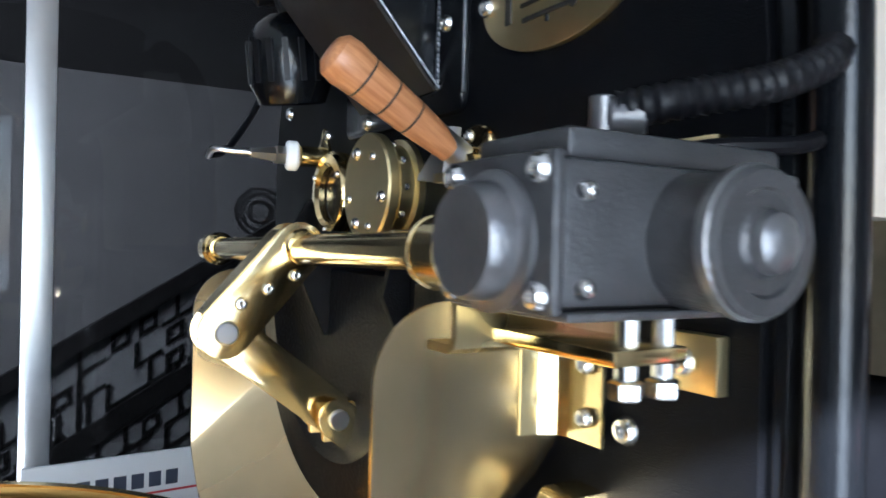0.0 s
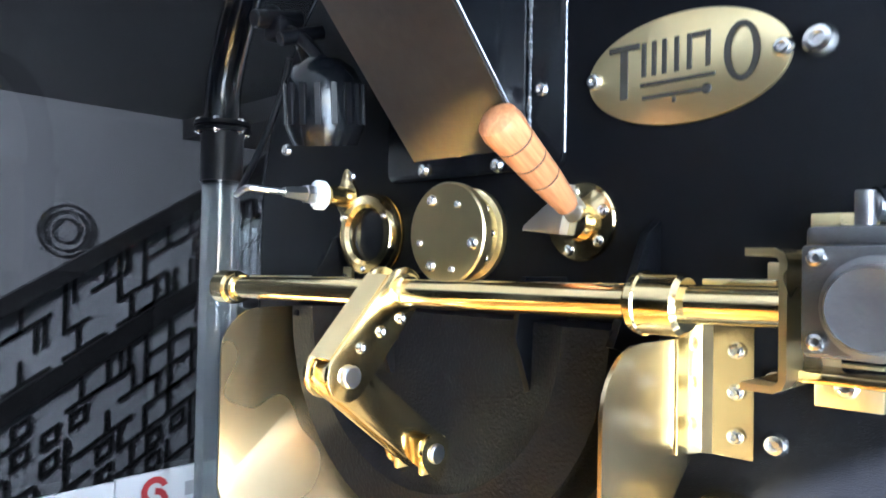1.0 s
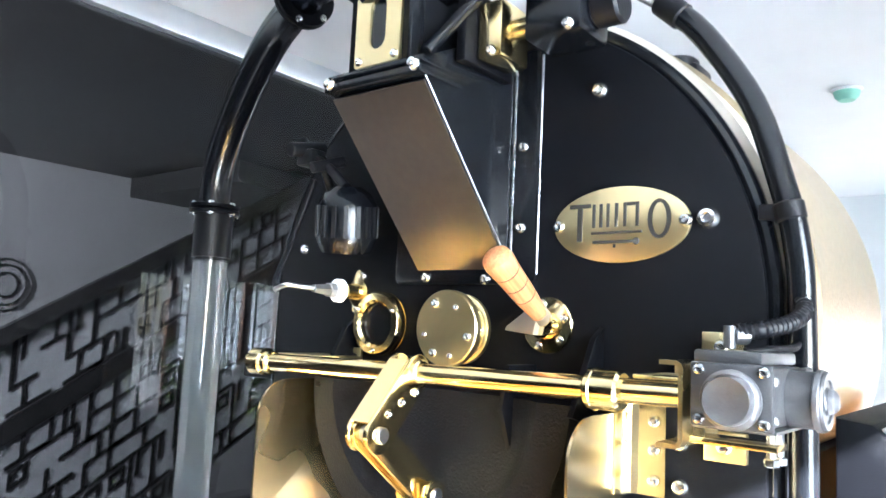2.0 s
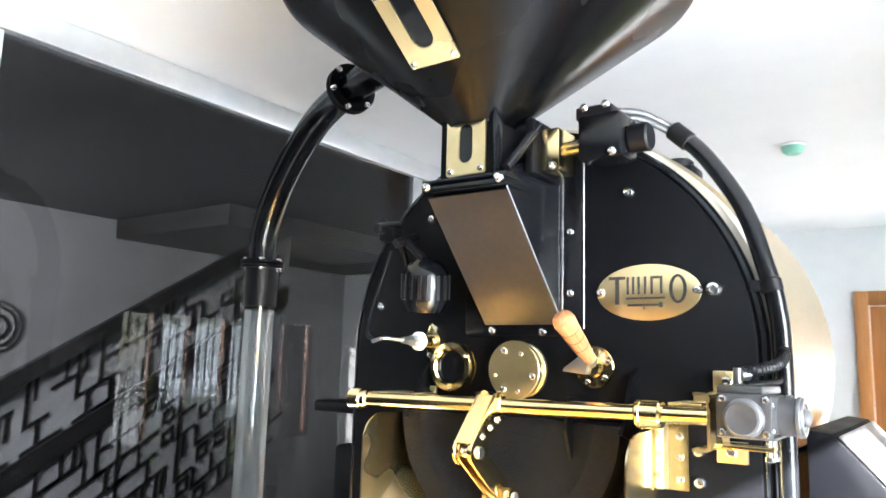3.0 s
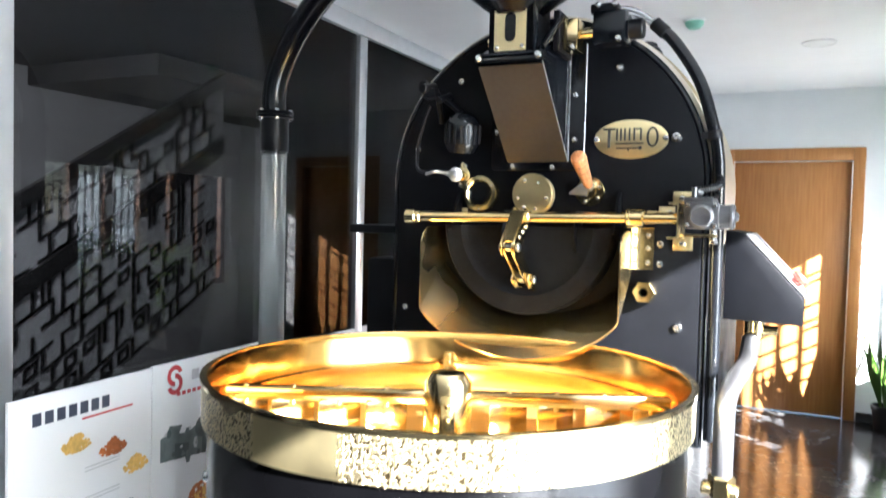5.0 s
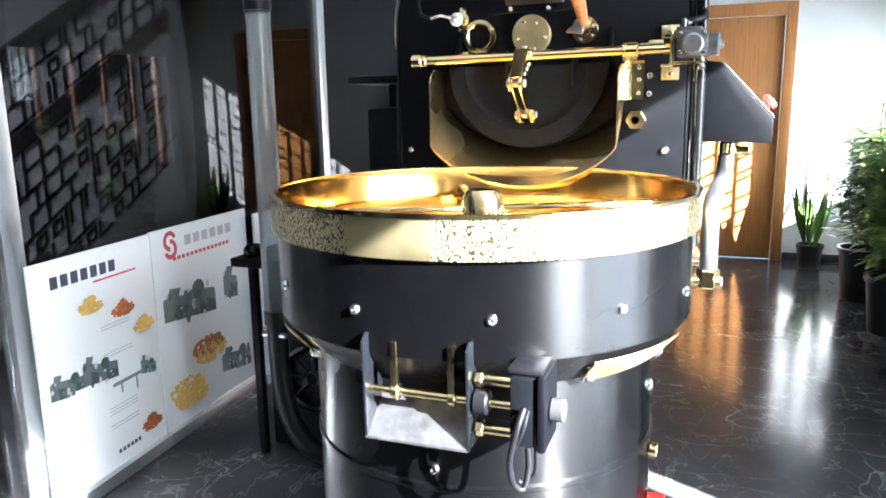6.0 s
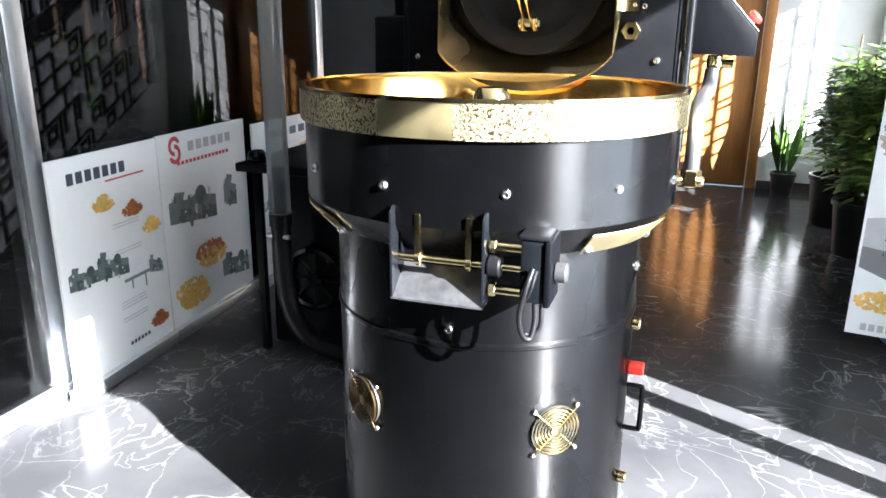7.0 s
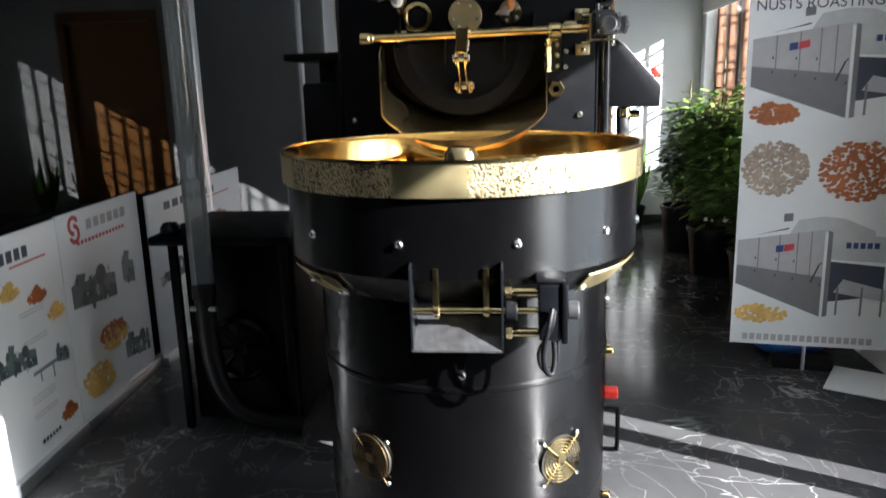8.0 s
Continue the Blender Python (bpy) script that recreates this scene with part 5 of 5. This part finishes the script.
# dark loader bench behind the bin
lb = thing("loader_bench", (-1.05, 0.62, 0), "low black steel bench with a round blower cover, dark block added below", "bench")
for x, y in ((-1.274, 0.385), (-0.84, 0.40), (-1.285, 0.92), (-0.84, 0.92)):
    part("leg", box(BM(), x - 0.015, x + 0.015, y - 0.015, y + 0.015, 0, 0.765, 0.002), BLACK, lb)
part("top", box(BM(), -1.36, -0.80, 0.36, 0.96, 0.765, 0.80, 0.006), BLACK, lb)
# added black block that fills the space where only darkness shows
part("housing", box(BM(), -1.26, -0.81, 0.43, 0.955, 0.02, 0.76, 0.01), BLACK, lb, "black block added for the dark under the bench")
wheel = part("blower", lathe(BM(), [(0.12, 0), (0.135, 0.008), (0.14, 0.02), (0.135, 0.032), (0.12, 0.04), (0.11, 0.03), (0.11, 0.01), (0.12, 0)], at_face(-1.05, 0.33, 0.429), 40), BLACK_GLOSS, lb, "dark round blower wheel")
for k in range(8):
    a = math.pi * k / 4
    part("spoke", rod(BM(), (-1.05, 0.41, 0.33), (-1.05 + 0.115 * math.cos(a), 0.41, 0.33 + 0.115 * math.sin(a)), 0.006, 8), RUBBER, wheel)
part("hub", rod(BM(), (-1.05, 0.429, 0.33), (-1.05, 0.395, 0.33), 0.028), RUBBER, wheel)
part("knob", lathe(BM(), [(0.035, 0), (0.04, 0.012), (0.038, 0.03), (0.026, 0.046), (0, 0.05)], pose(-1.292, 0.42, 0.80), 24), BLACK_GLOSS, lb)

# ---- printed boards in front of the glass ----


def blob(bm, rng, cx, cy, w, h, n, m, r):
    """A heap of small flat pieces, as printed food."""
    for _ in range(n):
        t, q = rng.random() * 6.283, rng.random() ** 0.5
        px, py = cx + 0.5 * w * q * math.cos(t), cy + 0.5 * h * q * math.sin(t)
        a = rng.random() * 3.14
        o = [(px + r * math.cos(a + t) * (1 if i % 2 else 0.6), py + r * 0.7 * math.sin(a + t)) for i, t in enumerate([k * 1.047 for k in range(6)])]
        bm.faces.new([bm.verts.new(m @ Vector((u, v, 0.0012 + 0.0008 * rng.random()))) for u, v in o])


def rect(bm, m, x0, x1, y0, y1, z=0.0012):
    bm.faces.new([bm.verts.new(m @ Vector((x, y, z))) for x, y in ((x0, y0), (x1, y0), (x1, y1), (x0, y1))])


def machine_print(parent, m, x, y, w, h, rng, units):
    """A printed processing line: a row of machine units on legs, each with a lit top, a shaded side, a hopper and small fittings."""
    tones = {"body": BM(), "lit": BM(), "dark": BM()}

    def poly(tone, pts, z):
        tones[tone].faces.new([tones[tone].verts.new(m @ Vector((u, v, z))) for u, v in pts])

    for k in range(units):
        uw, uh = w / units, h * rng.uniform(0.45, 0.95)
        x0 = x + k * uw
        y0 = y + h * 0.10 - 0.12 * h * k / units + h * rng.uniform(0, 0.12)
        x1, sk = x0 + uw * rng.uniform(0.9, 1.5), uh * 0.12
        lift = 0.0012 + 0.0001 * k
        poly("body", [(x0, y0), (x1, y0 - sk), (x1, y0 + uh * 0.6 - sk), (x0 + 0.2 * uw, y0 + uh * 0.66), (x0, y0 + uh * 0.6)], lift)
        poly("dark", [(x0 + 0.5 * uw, y0 - sk * 0.5), (x1, y0 - sk), (x1, y0 + uh * 0.3 - sk), (x0 + 0.5 * uw, y0 + uh * 0.36)], lift + 0.00003)
        if k % 2:
            poly("dark", arc(x0 + 0.5 * uw, y0 + uh * 0.6, uw * 0.28, 0, 330, 11), lift + 0.00004)
        else:
            poly("body", [(x0 + 0.2 * uw, y0 + uh * 0.5), (x0 + 0.6 * uw, y0 + uh * 0.5), (x0 + 0.75 * uw, y0 + uh * 0.8), (x0 + 0.3 * uw, y0 + uh * 0.86)], lift + 0.00004)
        for _ in range(9):
            cx, cy, r = x0 + uw * rng.uniform(0.0, 1.0), y0 + uh * rng.uniform(-0.1, 0.7), uw * rng.uniform(0.04, 0.12)
            poly(rng.choice(("body", "lit", "dark")), arc(cx, cy, r, 0, 300, 5, r * rng.uniform(0.5, 2.0)), lift + 0.00006)
    for tone, material in (("body", INK_GREEN), ("lit", INK_LIGHT), ("dark", INK_DEEP)):
        tagged(part("machine_picture", tones[tone], material, parent, "", False), kind="stuff")


def board(name, p0, p1, h, label, seed, design):
    p0, p1 = Vector((*p0, 0)), Vector((*p1, 0))
    d = (p1 - p0).normalized()
    n = Vector((d.y, -d.x, 0))
    if n.x < 0:
        n = -n
    w = (p1 - p0).length
    m = Matrix(((d.x, 0, n.x, p0.x), (d.y, 0, n.y, p0.y), (0, 1, 0, 0.05), (0, 0, 0, 1)))
    th = thing(name, p0, label, "printed board", "boards by the glass")
    sheet = part("board", plate(BM(), [(0, 0), (w, 0), (w, h - 0.05), (0, h - 0.05)], m @ pose(0, 0, -0.012), 0.012, 0.001), PAPER, th, "white printed board")
    part("base_rail", plate(BM(), [(0, -0.05), (w, -0.05), (w, 0.0), (0, 0.0)], m @ pose(0, 0, -0.035), 0.06, 0.003), ALU, th, "grey base rail")
    rng = random.Random(seed)
    design(sheet, m, w, h - 0.05, rng)
    return th


def bars(name, m, x0, x1, y, hh, n, material, parent):
    """A word as plain upright bars, each its own piece."""
    step = (x1 - x0) / n
    for k in range(n):
        bm = BM()
        rect(bm, m, x0 + step * (k + 0.1), x0 + step * (k + 0.82), y, y + hh)
        part(name, bm, material, parent, "", False)


def design_a(sheet, m, w, h, rng):
    bars("brand_stroke", m, 0.13 * w, 0.67 * w, 0.885 * h, 0.05 * h, 7, INK, sheet)
    bm = BM()
    rect(bm, m, 0.46 * w, 0.84 * w, 0.860 * h, 0.868 * h)
    part("tag_line", bm, INK_RED, sheet, "", False)
    for mt, cx, cy in ((NUT_YELLOW, 0.42, 0.765), (NUT_BROWN, 0.69, 0.70), (NUT_YELLOW, 0.87, 0.59), (NUT_BROWN, 0.86, 0.105)):
        bm = BM()
        blob(bm, rng, cx * w, cy * h, 0.20 * w, 0.055 * h, 120, m, 0.009)
        blob(bm, rng, cx * w, (cy + 0.02) * h, 0.10 * w, 0.05 * h, 60, m, 0.009)
        tagged(part("food_picture", bm, mt, sheet, "", False), kind="stuff")
    machine_print(sheet, m, 0.05 * w, 0.42 * h, 0.50 * w, 0.15 * h, rng, 4)
    machine_print(sheet, m, 0.80 * w, 0.34 * h, 0.14 * w, 0.12 * h, rng, 2)
    bm = BM()
    rect(bm, m, 0.53 * w, 0.82 * w, 0.372 * h, 0.388 * h, 0.0026)
    rect(bm, m, 0.60 * w, 0.615 * w, 0.33 * h, 0.375 * h, 0.0024)
    rect(bm, m, 0.74 * w, 0.755 * w, 0.31 * h, 0.375 * h, 0.0024)
    part("conveyor_picture", bm, INK_GREEN, sheet, "", False)
    bm = BM()
    for y in (0.655, 0.64, 0.53, 0.515, 0.28, 0.265, 0.25, 0.20, 0.185):
        rect(bm, m, 0.48 * w, 0.74 * w, y * h, (y + 0.005) * h)
    tagged(part("small_print", bm, INK_LIGHT, sheet, "", False), kind="stuff")
    bars("foot_stroke", m, 0.52 * w, 0.74 * w, 0.06 * h, 0.018 * h, 6, INK, sheet)


def design_b(sheet, m, w, h, rng):
    bars("brand_stroke", m, 0.30 * w, 0.82 * w, 0.895 * h, 0.05 * h, 6, INK_GREY, sheet)
    bars("red_stroke", m, 0.18 * w, 0.78 * w, 0.835 * h, 0.018 * h, 14, INK_RED, sheet)
    bm = BM()
    for r0, a0, a1, cy in ((0.062, 20, 270, 0.935), (0.062, 200, 450, 0.895)):
        o = arc(0.17 * w, cy * h, r0 * w, a0, a1, 10)
        i = arc(0.17 * w, cy * h, r0 * w * 0.55, a0, a1, 10)
        for k in range(10):
            bm.faces.new([bm.verts.new(m @ Vector((u, v, 0.0012))) for u, v in (o[k], o[k + 1], i[k + 1], i[k])])
    part("red_mark", bm, INK_RED, sheet, "red curved mark", False)
    machine_print(sheet, m, 0.06 * w, 0.50 * h, 0.46 * w, 0.24 * h, rng, 2)
    machine_print(sheet, m, 0.68 * w, 0.50 * h, 0.16 * w, 0.32 * h, rng, 1)
    machine_print(sheet, m, 0.60 * w, 0.10 * h, 0.33 * w, 0.16 * h, rng, 2)
    for mt, cx, cy in ((NUT_BROWN, 0.47, 0.33), (NUT_YELLOW, 0.49, 0.29), (NUT_YELLOW, 0.22, 0.17), (NUT_YELLOW, 0.26, 0.11)):
        bm = BM()
        blob(bm, rng, cx * w, cy * h, 0.34 * w, 0.10 * h, 150, m, 0.013)
        tagged(part("food_picture", bm, mt, sheet, "", False), kind="stuff")


board("print_board", (-1.645, -0.285), (-1.695, 0.31), 0.885, "white printed advertising board leaning by dark glass", 3, design_a)
board("print_board", (-1.695, 0.315), (-1.735, 1.0), 0.89, "white printed board with red mark and machine pictures", 5, design_b)
board("print_board", (-1.70, 1.02), (-1.735, 2.3), 0.86, "long white printed board in the shade", 8, design_a)

# ---- roll-up banner ----
bn = thing("rollup_banner", (1.35, 1.17, 0), "tall white roll-up banner with pictures of roasting machines", "banner")
b0, b1 = Vector((1.045, 1.10, 0)), Vector((1.69, 1.0, 0))
d = (b1 - b0).normalized()
n = Vector((d.y, -d.x, 0))
mbn = Matrix(((d.x, 0, n.x, b0.x), (d.y, 0, n.y, b0.y), (0, 1, 0, 0), (0, 0, 0, 1)))
BW, BZ0, BZ1 = (b1 - b0).length, 0.128, 2.02
bs = part("fabric", plate(BM(), [(0, BZ0), (BW, BZ0), (BW, BZ1), (0, BZ1)], mbn @ pose(0, 0, -0.003), 0.003), PAPER, bn, "white printed fabric", False)
part("top_rail", plate(BM(), [(-0.005, BZ1), (BW + 0.005, BZ1), (BW + 0.005, BZ1 + 0.02), (-0.005, BZ1 + 0.02)], mbn @ pose(0, 0, -0.01), 0.02, 0.003), ALU, bn)
part("support_pole", rod(BM(), mbn @ Vector((BW / 2, 0.0, -0.03)), mbn @ Vector((BW / 2, BZ1, -0.015)), 0.008), ALU, bn)
part("foot", plate(BM(), [(BW * 0.3, 0.0), (BW * 0.7, 0.0), (BW * 0.7, 0.05), (BW * 0.3, 0.05)], mbn @ pose(0, 0, -0.11), 0.08, 0.005), RUBBER, bn)
rng = random.Random(4)


def oven(parent, dx, dz, sx, sz, badge):
    """A printed tunnel oven in perspective: side panels with seams, end frame with open mouth, hood, legs."""

    def quad(name, pts, z, material, label=""):
        bm = BM()
        bm.faces.new([bm.verts.new(mbn @ Vector((dx + u * sx, dz + v * sz, z))) for u, v in pts])
        part(name, bm, material, parent, label, False)

    def top(u):
        return 0.80 + 0.22 * u

    def low(u):
        return 0.34 - 0.56 * u

    quad("oven_side", [(0, low(0)), (0.58, low(0.58)), (0.58, top(0.58)), (0, top(0))], 0.0010, INK_GREY, "grey printed oven side")
    quad("oven_shade", [(0, low(0)), (0.58, low(0.58)), (0.58, low(0.58) + 0.42), (0, low(0) + 0.20)], 0.0012, OVEN_DARK)
    quad("oven_hood", [(0.10, 0.80), (0.34, 0.86), (0.40, 1.02), (0.56, 1.06), (0.70, 1.04), (0.90, 0.92), (0.90, 0.80), (0.58, 0.90)], 0.0009, INK_LIGHT)
    quad("oven_vent", [(0.30, 1.00), (0.36, 1.01), (0.36, 1.09), (0.30, 1.08)], 0.0011, OVEN_DARK)
    quad("oven_rail", [(0.12, 0.86), (0.13, 0.86), (0.34, 0.94), (0.34, 0.925)], 0.0013, INK)
    quad("oven_end", [(0.60, low(0.58)), (0.63, low(0.56)), (0.63, 0.90), (0.60, 0.92)], 0.0013, OVEN_DARK)
    quad("oven_front", [(0.63, 0.62), (0.98, 0.60), (0.98, 0.86), (0.63, 0.90)], 0.0012, INK_LIGHT)
    quad("oven_mouth", [(0.63, 0.18), (0.98, 0.26), (0.98, 0.56), (0.63, 0.60)], 0.0013, INK, "dark printed oven mouth")
    quad("oven_belt", [(0.66, 0.28), (1.0, 0.20), (1.0, 0.32), (0.72, 0.42)], 0.0016, INK_GREY)
    for u in (0.68, 0.84, 0.97):
        quad("oven_leg", [(u, 0.04), (u + 0.014, 0.04), (u + 0.014, 0.34), (u, 0.34)], 0.0017, OVEN_DARK)
    for u in (0.14, 0.28, 0.40, 0.49):
        quad("oven_seam", [(u, low(u)), (u + 0.007, low(u)), (u + 0.007, top(u)), (u, top(u))], 0.0016, OVEN_DARK)
    for u in (0.12, 0.26, 0.38, 0.56):
        for v in (0.35, 0.6):
            w = low(u) + (top(u) - low(u)) * v
            quad("oven_knob", [(u, w), (u + 0.01, w), (u + 0.01, w + 0.025), (u, w + 0.025)], 0.0017, INK)
    quad("oven_lever", [(0.50, 0.38), (0.51, 0.37), (0.56, 0.56), (0.55, 0.57)], 0.0018, INK)
    quad("oven_badge", [(badge, 0.68), (badge + 0.05, 0.69), (badge + 0.05, 0.76), (badge, 0.75)], 0.0019, BADGE_BLUE)
    quad("oven_badge", [(badge + 0.055, 0.69), (badge + 0.12, 0.71), (badge + 0.12, 0.78), (badge + 0.055, 0.76)], 0.0019, INK_RED)
    for k in range(5):
        u = 0.72 + 0.045 * k
        quad("oven_stroke", [(u, 0.74), (u + 0.032, 0.74), (u + 0.032, 0.80), (u, 0.80)], 0.0019, BADGE_BLUE)


OVEN_DARK = mat("dark_grey_print", (0.19, 0.19, 0.20), 0.5)
BADGE_BLUE = mat("dark_blue_print", (0.03, 0.05, 0.20), 0.5)
oven(bs, 0.022, 1.15, 0.66, 0.43, 0.22)
oven(bs, 0.010, 0.265, 0.62, 0.44, 0.26)
for mt, cx, cz, w, h, nn, r in ((NUT_BROWN, 0.125, 1.18, 0.19, 0.09, 150, 0.014), (NUT_PALE, 0.145, 0.94, 0.27, 0.24, 620, 0.0105), (NUT_BROWN, 0.48, 0.93, 0.31, 0.26, 480, 0.0115), (NUT_YELLOW, 0.125, 0.275, 0.22, 0.085, 140, 0.012)):
    bm = BM()
    blob(bm, rng, cx, cz, w, h, nn, mbn, r)
    tagged(part("nut_picture", bm, mt, bs, "", False), kind="stuff")
bars("address_stroke", mbn, 0.05, 0.60, 0.148, 0.03, 18, INK_GREY, bs)


def lettering(text, m, size, parent, material):
    cu = bpy.data.curves.new("lettering", "FONT")
    cu.body, cu.size, cu.extrude = text, size, 0.0003
    tmp = bpy.data.objects.new("lettering", cu)
    scene.collection.objects.link(tmp)
    bpy.context.view_layer.update()
    me = bpy.data.meshes.new_from_object(tmp.evaluated_get(bpy.context.evaluated_depsgraph_get()))
    bpy.data.objects.remove(tmp)
    me.materials.clear()
    me.materials.append(material)
    me.transform(m)
    ob = new("lettering", me)
    ob.parent = parent
    return ob


lettering("NUSTS ROASTING MACHINES", mbn @ pose(0.025, 1.612, 0.0015), 0.060, bs, INK)

# ---- plants ----


def pot(parent, p, r, h):
    bm = BM()
    lathe(bm, [(0, 0), (r * 0.78, 0), (r * 0.8, 0.01), (r * 0.98, h - 0.03), (r * 1.05, h - 0.03), (r * 1.05, h), (r * 0.95, h), (r * 0.92, h - 0.04)], pose(*p), 32)
    q = part("pot", bm, POT, parent, "black plastic pot")
    part("soil", lathe(BM(), [(r * 0.93, h - 0.035), (r * 0.5, h - 0.02), (0, h - 0.025)], pose(*p), 24), SOIL, parent)
    return q


def leaf(bm, p, d, up, L, W):
    s = d.cross(up)
    if s.length < 1e-4:
        return
    s.normalize()
    u = s.cross(d).normalized()
    c = [p, p + d * L * 0.35 + s * W * 0.5 - u * 0.1 * L, p + d * L * 0.75 + s * W * 0.33 - u * 0.12 * L, p + d * L - u * 0.22 * L, p + d * L * 0.75 - s * W * 0.33 - u * 0.12 * L, p + d * L * 0.35 - s * W * 0.5 - u * 0.1 * L, p + d * L * 0.4 - u * 0.03 * L]
    v = [bm.verts.new(q) for q in c]
    for f in ((0, 1, 6), (1, 2, 6), (2, 3, 6), (3, 4, 6), (4, 5, 6), (5, 0, 6)):
        bm.faces.new([v[i] for i in f])


def bushy_plant(name, x, y, r, h_pot, height, spread, seed, count, label):
    rng = random.Random(seed)
    th = thing(name, (x, y, 0), label, "potted plant", "potted plants by the window")
    pot(th, (x, y, 0), r, h_pot)
    stems, bms = BM(), (BM(), BM())
    for k in range(11):
        a = rng.random() * 6.283
        rr = spread * (0.2 + 0.7 * rng.random())
        top = Vector((x + rr * math.cos(a), y + rr * math.sin(a), h_pot + (height - h_pot) * (0.55 + 0.45 * rng.random())))
        base = Vector((x + 0.04 * math.cos(a), y + 0.04 * math.sin(a), h_pot - 0.04))
        midp = (base + top) / 2 + Vector((rng.uniform(-0.06, 0.06), rng.uniform(-0.06, 0.06), 0.05))
        sweep(stems, [base, midp, top], 0.006, 6, step=0.08)
        for j in range(count // 11):
            t = 0.12 + 0.88 * rng.random() ** 0.8
            p = base.lerp(midp, min(1, t * 2)) if t < 0.5 else midp.lerp(top, t * 2 - 1)
            b = rng.random() * 6.283
            out = Vector((math.cos(b), math.sin(b), rng.uniform(-0.35, 0.5))).normalized()
            p = p + out * spread * 0.45 * rng.random()
            leaf(bms[rng.random() < 0.4], p, out, Vector((0, 0, 1)), 0.06 + 0.06 * rng.random(), 0.032 + 0.028 * rng.random())
    part("stem", stems, STEM, th)
    part("foliage", bms[0], LEAF, th, "dark green leaves", False)
    part("foliage", bms[1], LEAF2, th, "lighter green leaves", False)
    part("cane", rod(BM(), (x, y, h_pot - 0.05), (x + 0.02, y, height + 0.12), 0.006), STEM, th)
    return th


bushy_plant("leafy_plant", 1.40, 2.85, 0.17, 0.34, 1.36, 0.37, 21, 2600, "bushy leafy green plant in a black pot")
bushy_plant("leafy_plant", 1.36, 3.62, 0.17, 0.36, 1.2, 0.28, 22, 1900, "leafy green plant in a black pot by the window")
bushy_plant("leafy_plant", 1.50, 2.28, 0.15, 0.30, 0.9, 0.22, 24, 1100, "small leafy green plant in a black pot")
sn = thing("snake_plant", (1.12, 4.55, 0), "upright blade-leaved plant in a small black pot", "potted plant", "potted plants by the window")
pot(sn, (1.12, 4.55, 0), 0.10, 0.2)
rng = random.Random(9)
bm = BM()
for k in range(14):
    a = rng.random() * 6.283
    leaf(bm, Vector((1.12 + 0.04 * math.cos(a), 4.55 + 0.04 * math.sin(a), 0.17)), Vector((0.45 * math.cos(a), 0.45 * math.sin(a), 1)).normalized(), Vector((math.cos(a), math.sin(a), 0.1)), 0.35 + 0.3 * rng.random(), 0.05)
part("blade", bm, LEAF, sn, "", False)

# ---- things on the floor ----
bm = BM()
bmesh.ops.create_icosphere(bm, subdivisions=4, radius=1, matrix=Matrix.Translation((1.40, 1.33, 0.04)) @ Matrix.Diagonal((0.16, 0.10, 0.05, 1)))
for v in bm.verts:
    v.co += v.normal * 0.02 * noise.noise(v.co * 22)
    v.co.z = max(v.co.z, 0.002)
tagged(part("plastic_bag", bm, BLUE_BAG), "crumpled blue plastic bag on the marble floor", "plastic bag")
tagged(part("cardboard_sheet", box(BM(), -0.12, 0.12, -0.15, 0.15, 0.001, 0.008, 0.001), PAPER), "pale flat board lying on the floor", "board").matrix_basis = pose(1.56, 0.93, 0, 0, 0, -30)
